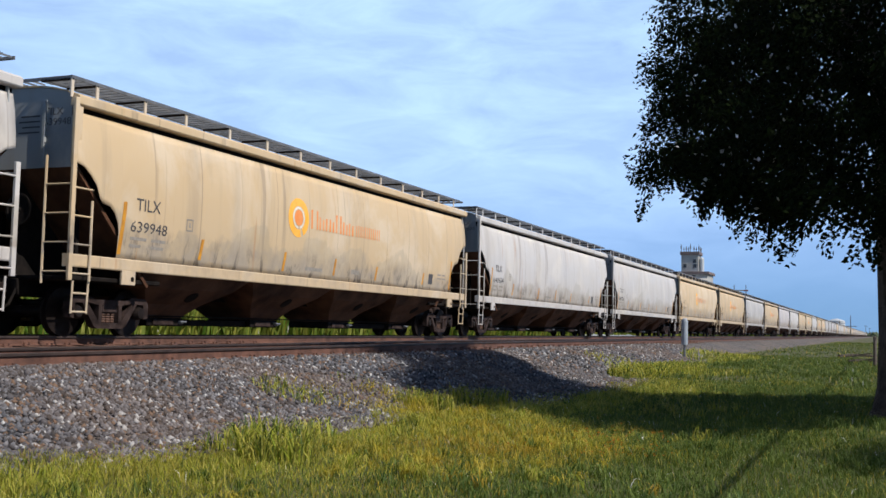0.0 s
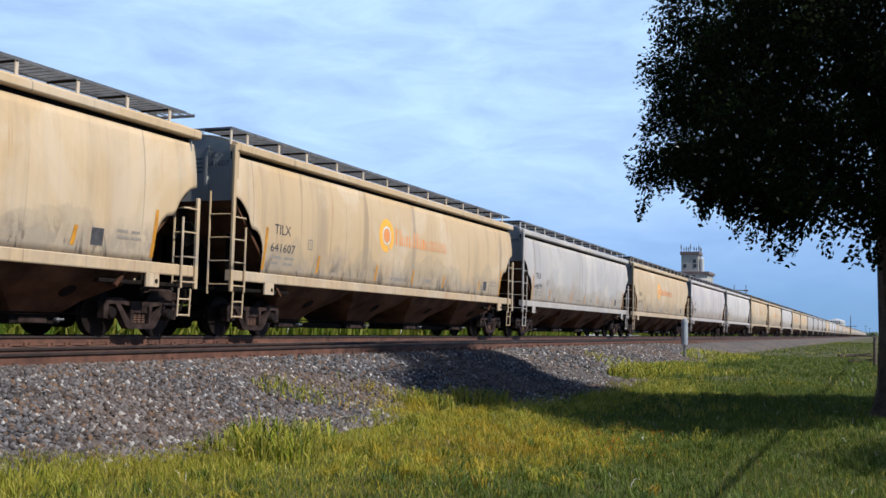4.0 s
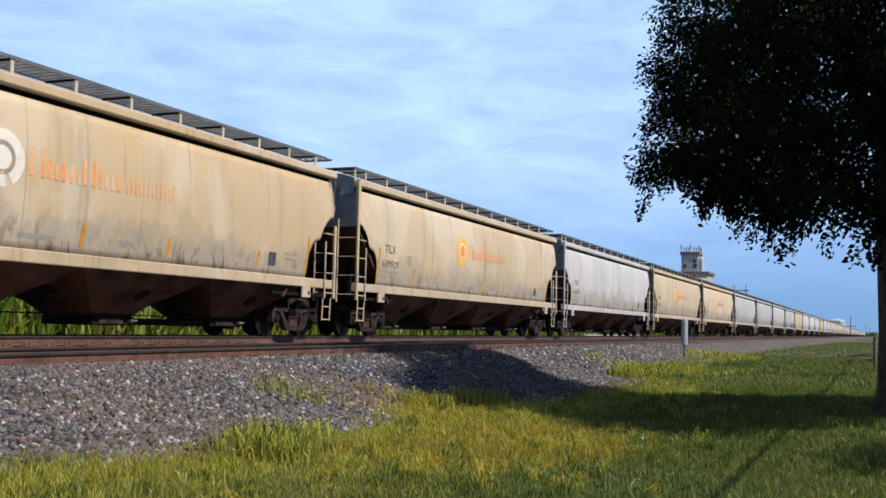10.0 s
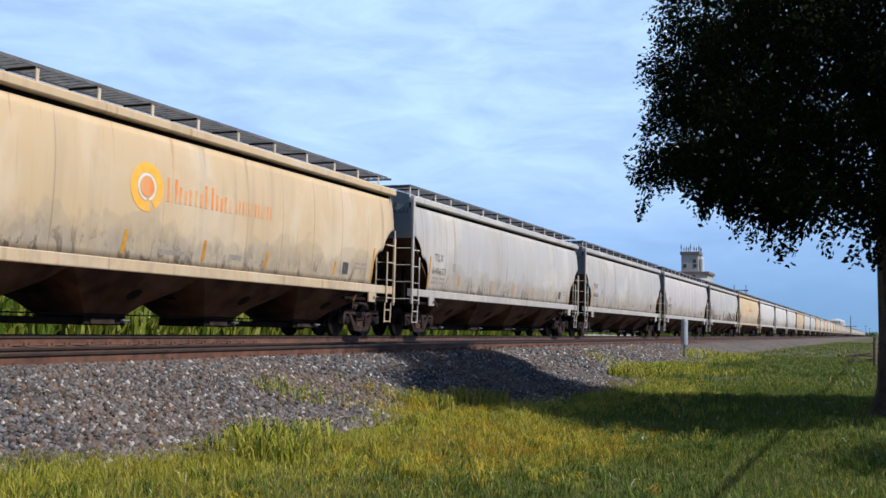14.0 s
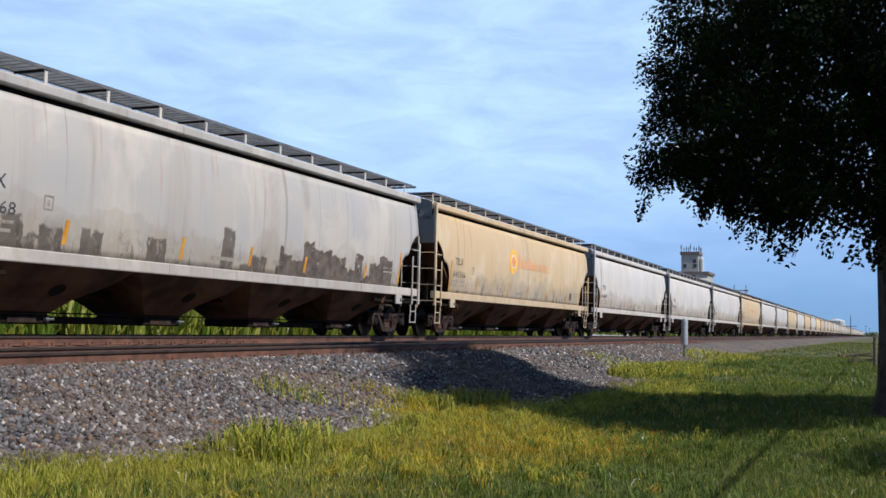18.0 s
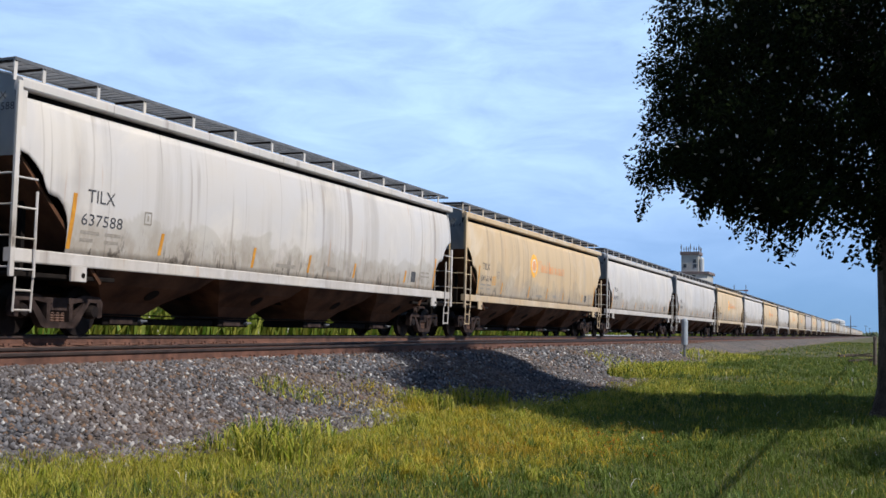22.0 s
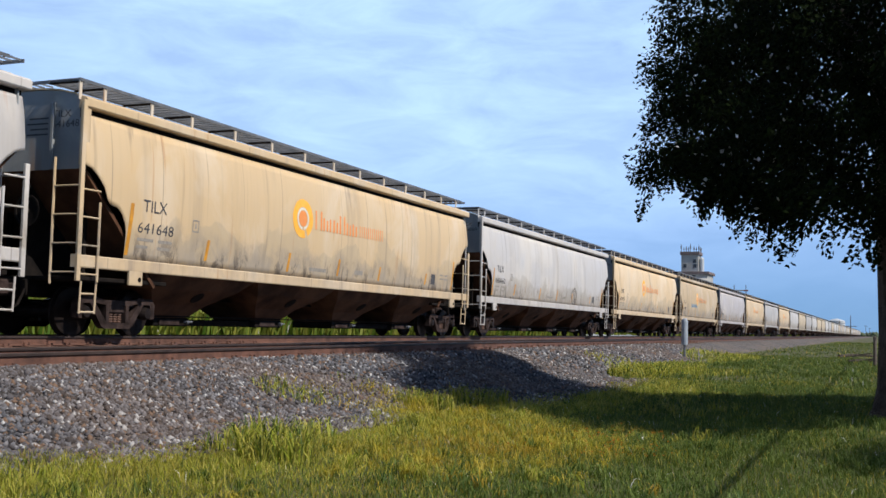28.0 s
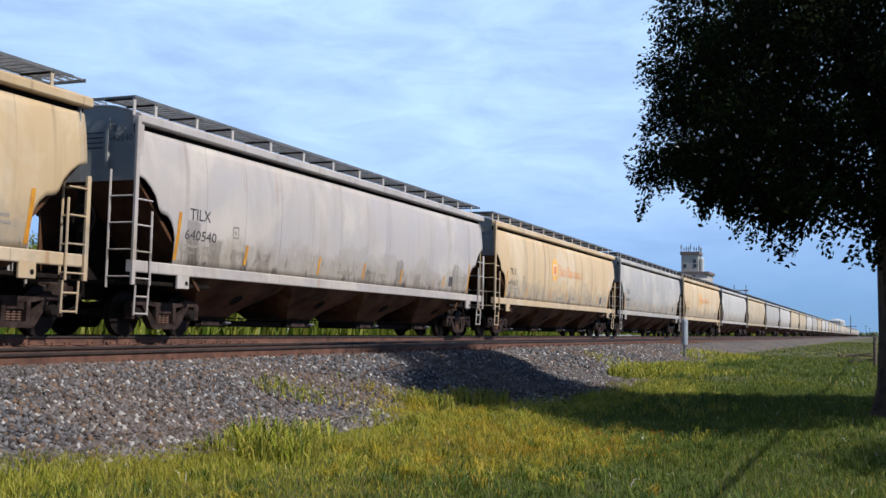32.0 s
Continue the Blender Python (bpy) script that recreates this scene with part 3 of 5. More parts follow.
def end_set(parent, x, out):
    """All that closes one end of the car: wall, slope sheet, ladders, end sill, coupler. out is -1 at the left end."""
    xe = x - out * 0.16
    bm = bmesh.new()
    pts = [(-1.52, 3.05)] + [(y, roof_shape(y) - 0.01) for y in np.linspace(-1.5, 1.5, 13)] + [(1.52, 3.05)]
    prism(bm, pts, lambda u, v, k: (xe - out * 0.03 * k, u, v))
    for y in (-0.75, 0.75):
        box(bm, min(xe, xe + out * 0.06), max(xe, xe + out * 0.06), y - 0.04, y + 0.04, 3.05, 4.3, 0.01)
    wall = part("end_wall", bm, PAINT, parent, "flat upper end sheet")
    if out < 0:
        bm = bmesh.new()
        for y, z, w, h in ((-0.62, 4.0, 0.45, 0.03), (-0.62, 3.9, 0.5, 0.03), (-0.62, 3.8, 0.42, 0.03), (-0.62, 3.7, 0.5, 0.03)):
            bm.faces.new([bm.verts.new((xe - 0.004, y + a, z + b)) for a, b in ((0, 0), (0, h), (w, h), (w, 0))])
        tagged(part("end_stencil", bm, INK, wall, "small dark stencil lines"), kind="stuff")
    bm = bmesh.new()
    prism(bm, [(0, 3.05), (2.15, 0.95), (2.20, 1.0), (0.05, 3.1)], lambda u, v, k: (xe - out * u, 1.48 if k else -1.48, v))
    part("slope_sheet", bm, UNDER, parent, "dark sloping end sheet")
    bm = bmesh.new()
    prism(bm, [(0.12, 1.1), (2.3, 1.1), (2.1, 1.15), (0.12, 3.0)], lambda u, v, k: (xe - out * u, 0.06 if k else -0.06, v))
    part("end_gusset", bm, BLACK, parent)
    bm = bmesh.new()
    prism(bm, [(0.10, 1.1), (2.0, 1.1), (0.10, 2.92)], lambda u, v, k: (xe - out * u, 1.02 if k else 0.98, v))
    part("shear_plate", bm, UNDER, parent, "dark triangular web plate")
    for y in (-0.9, 0.9):
        bm = bmesh.new()
        box(bm, min(xe - out * 0.7, xe - out * 0.78), max(xe - out * 0.7, xe - out * 0.78), y - 0.05, y + 0.05, 1.0, 2.4)
        part("end_prop", bm, BLACK, parent)
    bm = bmesh.new()
    box(bm, min(xe, xe - out * 2.6), max(xe, xe - out * 2.6), -1.45, 1.45, 1.02, 1.10, 0.01)
    part("end_platform", bm, BLACK, parent)
    # end ladder on the wall side of the near corner, side ladder along the car
    for s in (-1, 1):
        ladder(parent, "end_ladder", s * 1.58, s * 1.0, 0.95, 3.25, [2.72, 2.20, 1.68, 1.16], "y", x + out * 0.03, (False, True))
        lo = x - out * 0.50
        ladder(parent, "side_ladder", x, lo, 1.0, 2.46, [2.66, 2.16, 1.65, 1.13], "x", s * 1.61, (False, True))
        bm = bmesh.new()
        rod(bm, (x - out * 0.12, s * 1.58, 1.0), (x - out * 0.12, s * 1.56, 0.42), 0.02, 6)
        rod(bm, (x - out * 0.52, s * 1.58, 1.0), (x - out * 0.52, s * 1.56, 0.42), 0.02, 6)
        for z in (0.45, 0.78):
            rod(bm, (x - out * 0.12, s * 1.56, z), (x - out * 0.52, s * 1.56, z), 0.02, 6)
        part("stirrup_step", bm, PAINT, parent)
        corner_post(parent, x, s, out)
    bm = bmesh.new()
    if out < 0:
        lathe(bm, [(0.30, 0), (0.30, 0.03), (0.26, 0.03), (0.25, 0.01), (0.05, 0.01), (0.05, 0.06)], pose(xe - 0.02, -0.25, 2.3, 0, -90, 0), 18)
    else:
        rod(bm, (xe - 1.2, 0.5, 1.30), (xe - 0.7, 0.5, 1.30), 0.16, 12)
    part("brake_wheel" if out < 0 else "brake_cylinder", bm, BLACK, parent)
    bm = bmesh.new()
    box(bm, min(xe - out * 1.6, xe + out * 0.05), max(xe - out * 1.6, xe + out * 0.05), -0.33, 0.33, 0.72, 1.04, 0.02)
    part("draft_sill", bm, BLACK, parent)
    bm = bmesh.new()
    tip = -10.365 if out < 0 else 10.365
    box(bm, min(tip, xe), max(tip, xe), -0.09, 0.09, 0.78, 0.96, 0.02)
    box(bm, min(tip + out * 0.08, tip - out * 0.25), max(tip + out * 0.08, tip - out * 0.25), -0.17, 0.17, 0.72, 1.02, 0.04)
    part("coupler", bm, TRUCK, parent, "rusty knuckle coupler")
    bm = bmesh.new()
    pts = [Vector((xe + out * 0.1, -0.35, 0.85)), Vector((xe + out * 0.25, -0.33, 0.55)), Vector((xe + out * 0.4, -0.2, 0.45)), Vector((tip, -0.1, 0.55))]
    for a, b in zip(pts, pts[1:]):
        rod(bm, a, b, 0.028, 6)
    part("air_hose", bm, BLACK, parent, "black rubber air hose")


RB_POSTS = [0.04, 0.70, 2.09, 3.43, 5.05, 6.62, 8.19, 9.73, 11.26, 12.82, 14.37, 15.85, 17.22, 18.54]


def running_board(parent, s):
    """Grating walkway along one edge of the roof, on short posts."""
    bm = bmesh.new()
    yo, yi = 1.45, 0.72
    n = 18
    for i in range(n + 1):
        y = s * (yi + (yo - yi) * i / n)
        t = 0.022 if i in (0, n) else 0.0055
        box(bm, X0, X0 + 19.05, y - t / 2, y + t / 2, 4.677 if i not in (0, n) else 4.63, 4.69)
    for i in range(96):
        x = X0 + 0.1 + i * 0.2
        box(bm, x - 0.003, x + 0.003, s * yi if s > 0 else s * yo, s * yo if s > 0 else s * yi, 4.672, 4.686)
    if s > 0:
        for u in RB_POSTS:
            x = X0 + u
            box(bm, x - 0.035, x + 0.035, yo - 0.027, yo - 0.003, 4.30, 4.66)
            box(bm, x - 0.02, x + 0.02, yi, yo, 4.61, 4.65)
    rb = part("running_board", bm, GRATE, parent, "grey steel grating walkway on the roof")
    if s > 0:
        return
    for u in RB_POSTS:
        bm = bmesh.new()
        x = X0 + u
        box(bm, x - 0.035, x + 0.035, s * (yo - 0.015) - 0.012, s * (yo - 0.015) + 0.012, 4.30, 4.66)
        part("support", bm, PAINT, rb)
        bm = bmesh.new()
        box(bm, x - 0.02, x + 0.02, min(s * yi, s * yo), max(s * yi, s * yo), 4.61, 4.65)
        part("cross_bearer", bm, BLACK, rb)


def hopper_car(detail):
    car = empty("hopper_car")
    for s in (-1, 1):
        side_panel(car, s)
        bm = bmesh.new()
        prism(bm, [(1.40, 4.14), (1.58, 4.155), (1.60, 4.18), (1.60, 4.31), (1.54, 4.355), (1.42, 4.35)], lambda u, v, k: (X1 + 0.03 if k else X0 + 0.06, s * u, v))
        # black strip set back under the eave, colouring in the shade there
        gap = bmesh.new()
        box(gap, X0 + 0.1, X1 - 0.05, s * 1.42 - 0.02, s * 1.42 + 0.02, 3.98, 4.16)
        part("drip_channel", gap, BLACK, car, "black strip for the shade under the roof edge")
        part("roof_rail", bm, PAINT, car, "rounded top chord along the roof edge")
        bm = bmesh.new()
        prism(bm, [(1.47, 1.25), (1.565, 1.25), (1.575, 1.27), (1.575, 1.46), (1.56, 1.48), (1.47, 1.48)], lambda u, v, k: (X1 + 0.05 if k else X0 - 0.05, s * u, v))
        part("side_sill", bm, PAINT, car, "painted side sill beam")
    bm = bmesh.new()
    ys = np.linspace(-1.53, 1.53, 11)
    top = [(y, roof_shape(y)) for y in ys]
    prism(bm, top + [(y, z - 0.03) for y, z in reversed(top)], lambda u, v, k: (X1 - 0.1 if k else X0 + 0.12, u, v))
    part("roof", bm, PAINT, car, "arched steel roof")
    bm = bmesh.new()
    box(bm, X0 + 0.9, X1 - 0.9, -0.33, 0.33, 4.50, 4.66, 0.04)
    part("hatch_cover", bm, PAINT, car, "long trough hatch cover along the roof")
    for i in range(4):
        hopper(car, (i - 1.5) * 3.96, detail)
    bm = bmesh.new()
    box(bm, -8.4, 8.4, -0.30, 0.30, 0.80, 1.22)
    part("centre_sill", bm, BLACK, car)
    for x in (-8.3, 8.3):
        truck(car, x, detail)
    if detail:
        for s in (-1, 1):
            running_board(car, s)
            for x in (-8.35, 8.05):
                bm = bmesh.new()
                box(bm, x - 0.2, x + 0.2, s * 1.545 - 0.03, s * 1.545 + 0.03, 0.98, 1.27, 0.012)
                pad = part("jacking_pad", bm, PAINT, car)
                bm = bmesh.new()
                lathe(bm, [(0.05, 0), (0.05, 0.004)], pose(x + 0.1, s * 1.577, 1.10) @ Matrix.Rotation(-s * math.pi / 2, 4, "X"), 10)
                part("pad_hole", bm, BLACK, pad)
        bm = bmesh.new()
        rod(bm, (-9.3, -0.66, 0.42), (9.0, -0.66, 0.42), 0.016, 6)
        part("train_line_pipe", bm, BLACK, car)
        for x in (-3.96, 3.96):
            bm = bmesh.new()
            box(bm, x - 1.37, x + 1.37, -0.5, 0.5, 0.22, 0.36, 0.02)
            part("cross_tray", bm, BLACK, car, "dark tray joining the outlets")
        for x, out in ((X0, -1), (X1, 1)):
            end_set(car, x, out)
            bm = bmesh.new()
            xa = x - out * 0.02
            for y in np.linspace(-1.4, 1.4, 15):
                box(bm, min(xa, xa - out * 0.45), max(xa, xa - out * 0.45), y - 0.004, y + 0.004, 4.655, 4.69)
            box(bm, min(xa, xa - out * 0.03), max(xa, xa - out * 0.03), -1.45, 1.45, 4.63, 4.69)
            part("end_walkway", bm, GRATE, car, "grating across the roof end")
    else:
        for s in (-1, 1):
            bm = bmesh.new()
            box(bm, X0, X0 + 19.05, min(s * 0.72, s * 1.45), max(s * 0.72, s * 1.45), 4.64, 4.69)
            part("running_board", bm, GRATE, car)
        for x, out in ((X0, -1), (X1, 1)):
            xe = x - out * 0.16
            bm = bmesh.new()
            prism(bm, [(-1.52, 3.05)] + [(y, roof_shape(y) - 0.01) for y in np.linspace(-1.5, 1.5, 7)] + [(1.52, 3.05)], lambda u, v, k: (xe - out * 0.03 * k, u, v))
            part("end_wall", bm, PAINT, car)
            bm = bmesh.new()
            prism(bm, [(0, 3.05), (2.15, 0.95), (2.20, 1.0), (0.05, 3.1)], lambda u, v, k: (xe - out * u, 1.48 if k else -1.48, v))
            part("slope_sheet", bm, UNDER, car)
            for s in (-1, 1):
                corner_post(car, x, s, out)
    return car


def on_side(bm, lift=0.006):
    """Bends a flat drawing in x and z on to the near side of the car."""
    for v in bm.verts:
        v.co.y = -float(side_w(v.co.z)) - lift + v.co.y


def strokes(bm, quads):
    for pts in quads:
        bm.faces.new([bm.verts.new((x, 0, z)) for x, z in pts])


def text_bm(body, size, x, z, width):
    cu = bpy.data.curves.new("lettering", "FONT")
    cu.body, cu.size, cu.resolution_u = body, size, 2
    ob = new("lettering", cu)
    dg = bpy.context.evaluated_depsgraph_get()
    me = bpy.data.meshes.new_from_object(ob.evaluated_get(dg))
    bpy.data.objects.remove(ob)
    bm = bmesh.new()
    bm.from_mesh(me)
    bpy.data.meshes.remove(me)
    xs = [v.co.x for v in bm.verts]
    k = width / (max(xs) - min(xs))
    for v in bm.verts:
        v.co = Vector((x + (v.co.x - min(xs)) * k, 0, z + v.co.y))
    bmesh.ops.recalc_face_normals(bm, faces=bm.faces[:])
    return bm


def reflectors(car):
    for x, z, h in ((-8.62, 1.56, 1.0), (-6.05, 1.62, 0.44), (-2.65, 1.58, 0.46), (-0.08, 1.61, 0.44), (2.42, 1.60, 0.40), (5.78, 1.64, 0.36), (8.02, 1.56, 0.95)):
        bm = bmesh.new()
        lean = 0.06
        n = 4
        for i in range(n):
            a, b = z + h * i / n, z + h * (i + 1) / n
            strokes(bm, [[(x - 0.05 + lean * i / n, a), (x + 0.05 + lean * i / n, a), (x + 0.05 + lean * (i + 1) / n, b), (x - 0.05 + lean * (i + 1) / n, b)]])
        on_side(bm, 0.005)
        part("reflector_strip", bm, YELLOW, car, "upright amber reflective strip")


def stencils(car):
    rows = [(-8.35, 1.86, 0.5, 0.06), (-7.7, 1.86, 0.45, 0.06), (-8.35, 1.72, 0.35, 0.06), (-7.7, 1.72, 0.4, 0.06), (6.95, 1.98, 0.3, 0.05), (7.35, 1.98, 0.25, 0.05), (6.95, 1.86, 0.35, 0.05), (7.35, 1.86, 0.3, 0.05), (-1.6, 1.66, 0.9, 0.09), (0.9, 1.70, 0.5, 0.12)]
    bm = bmesh.new()
    for x, z, w, h in rows:
        strokes(bm, [[(x, z), (x + w, z), (x + w, z + h), (x, z + h)]])
    on_side(bm, 0.004)
    tagged(part("stencil", bm, GREYINK, car, "small faded lines of stencilling"), kind="stuff")
    bm = bmesh.new()
    x, z = -6.62, 2.18
    for a in ((0, 0, 0.03, 0.26), (0.2, 0, 0.23, 0.26), (0, 0, 0.23, 0.03), (0, 0.23, 0.23, 0.26), (0.09, 0.08, 0.14, 0.18)):
        strokes(bm, [[(x + a[0], z + a[1]), (x + a[2], z + a[1]), (x + a[2], z + a[3]), (x + a[0], z + a[3])]])
    on_side(bm, 0.004)
    part("stencil_square", bm, GREYINK, car)
    bm = bmesh.new()
    strokes(bm, [[(6.25, 1.68), (6.58, 1.68), (6.58, 2.0), (6.25, 2.0)]])
    on_side(bm, 0.004)
    part("data_panel", bm, INK, car, "dark data panel")


def emblem(car, fade):
    """Round amber sign and a row of plain strokes standing for the words beside it."""
    cx, cz = -2.08, 2.93

    def ring(r0, r1, a0, a1, dx=0.0):
        bm = bmesh.new()
        n = 28
        for i in range(n):
            p, q = a0 + (a1 - a0) * i / n, a0 + (a1 - a0) * (i + 1) / n
            strokes(bm, [[(cx + dx + r * math.cos(t), cz + r * 0.97 * math.sin(t)) for r, t in ((r0, p), (r1, p), (r1, q), (r0, q))]])
        on_side(bm, 0.005)
        return bm
    big = part("emblem", ring(0.30, 0.50, math.radians(-60), math.radians(285)), LOGO_A, car, "round amber emblem")
    core = part("emblem_core", ring(0.0, 0.205, 0, 2 * math.pi), LOGO_B, big, "orange disc")
    part("emblem_swirl", ring(0.225, 0.285, math.radians(-75), math.radians(265)), THINWHITE, big, "thin white ring")
    bm = bmesh.new()
    x = -1.46

    def stroke(x, z, h, w, lean=0.0):
        strokes(bm, [[(x, z), (x + w, z), (x + w + lean, z + h), (x + lean, z + h)]])
    for w, h, gap in ((0.36, 0.48, 0.06), (0.26, 0.33, 0.08), (0.15, 0.33, 0.05), (0.26, 0.33, 0.09), (0.32, 0.48, 0.08), (0.26, 0.33, 0.08), (0.27, 0.33, 0.14)):
        stroke(x, 2.72, h, 0.085)
        if w > 0.2:
            stroke(x + w - 0.085, 2.72, h * (0.85 if h < 0.4 else 1.0), 0.085)
        x += w + gap
    on_side(bm, 0.005)
    one = part("faded_sign", bm, LOGO_B, car, "row of plain orange strokes")
    bm = bmesh.new()
    x += 0.03
    for i in range(6):
        stroke(x, 2.73, 0.31, 0.045)
        stroke(x + 0.13, 2.73, 0.31, 0.036)
        x += 0.26
    on_side(bm, 0.005)
    two = part("faded_sign", bm, LOGO_B, car, "row of smaller plain orange strokes")
    for ob in (one, two):
        tagged(ob, kind="stuff")
    for ob, k in ((big, 0.25), (core, 0.5), (one, 1.0), (two, 1.0)):
        ob.color = (1, 1, 1, min(1.0, fade * k))


TAN, WHT, GRY, LAV = (0.53, 0.39, 0.225), (0.465, 0.455, 0.455), (0.36, 0.355, 0.36), (0.40, 0.38, 0.395)
# index along the train from the car behind the first one seen: paint, number, fading of the sign (None: no sign)
CARS = [(GRY, "", None), (WHT, "", None), (TAN, "639948", 0.35), (WHT, "640604", None), (WHT, "640254", None), (TAN, "641620", 0.85), (TAN, "641607", 0.7), (GRY, "640599", None),
        (TAN, "641997", 0.12), (LAV, "640264", None), (WHT, "640695", None), (TAN, "641636", 0.75), (TAN, "639929", 0.25), (WHT, "640693", None), (TAN, "640551", 0.05), (TAN, "641907", 0.75),
        (GRY, "640653", None), (GRY, "640661", None), (LAV, "640597", None), (GRY, "640568", None), (TAN, "641566", 0.5), (WHT, "640669", None), (WHT, "640622", None), (WHT, "637588", None),
        (TAN, "641614", 0.7), (WHT, "640678", None), (WHT, "637402", None), (TAN, "641650", 0.4), (WHT, "640671", None), (TAN, "641648", 0.25), (WHT, "640660", None), (TAN, "639995", 0.15),
        (TAN, "641558", 0.55), (LAV, "640540", None), (TAN, "641615", 0.8), (GRY, "640617", None), (TAN, "641609", 0.6)]
FAR = [WHT, TAN, GRY, WHT, TAN, TAN, WHT, GRY, TAN, WHT, WHT, TAN, LAV, TAN, WHT, GRY, TAN, WHT, TAN, TAN, WHT, GRY, WHT, TAN, WHT, LAV, TAN, TAN, WHT, WHT, TAN, GRY, TAN, WHT, TAN, WHT]
PITCH, START = 20.73, 14.78


def build_train():
    names = {TAN: "tan", WHT: "off-white", GRY: "grey", LAV: "pale grey"}
    rnd = random.Random(11)
    proto, plain = hopper_car(True), hopper_car(False)
    reflectors(proto)
    stencils(proto)
    train = []
    for i in range(len(CARS) + len(FAR)):
        near = i < len(CARS)
        paint, number, fade = CARS[i] if near else (FAR[i - len(CARS)], "", None)
        key = paint
        # far tan cars take a greyer tone, with the distance haze mixed in
        if paint == TAN and not near:
            paint = (0.46, 0.365, 0.24)
        src = proto if near else plain
        car = copy_thing(src, pose(START + PITCH * (i - 2) + 10.0, TRAIN_Y, 0))
        tone = rnd.uniform(0.93, 1.05)
        if near and paint == TAN:
            tone = 1.12 if i == 31 else 0.84 if i == 32 else rnd.uniform(0.86, 1.03)
            pale = 0.75 if i in (12, 14, 15) else rnd.uniform(0.0, 0.4)
            paint = [a + (b - a) * pale for a, b in zip(TAN, (0.56, 0.43, 0.275))]
        for o in car.children_recursive:
            if o.type == "MESH" and o.data.materials[0] == PAINT:
                kind = o.name.split(".")[0]
                # end walls: grey paint, darkened and blued to hold their shade
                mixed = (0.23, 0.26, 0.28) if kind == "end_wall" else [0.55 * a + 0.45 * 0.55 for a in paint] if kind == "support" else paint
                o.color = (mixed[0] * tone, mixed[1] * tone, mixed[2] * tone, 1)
        if number:
            for body, size, x, z, w in (("TILX", 0.34, -8.24, 2.44, 0.74), (number, 0.30, -8.36, 2.02, 1.12)):
                bm = text_bm(body, size, x, z, w)
                on_side(bm, 0.006)
                part("lettering", bm, INK, car, "black stencilled lettering")
            # the same marks on the end sheet
            bm = text_bm("TILX\n" + number, 0.19, 0.72, 4.02, 0.62)
            for v in bm.verts:
                v.co = Vector((X0 + 0.154, -v.co.x, v.co.z))
            part("lettering", bm, INK, car, "black stencilled lettering")
        if fade is not None:
            emblem(car, fade)
        label = "%s covered hopper car %s" % (names[key], "with an amber emblem, streaked with grime" if fade is not None else "with weathered paint and a dark underframe")
        tagged(car, label, "hopper car", "cars of the freight train")
        train.append(car)
    for p in (proto, plain):
        for o in (*p.children_recursive, p):
            bpy.data.objects.remove(o)
    return train


TRAIN = build_train()


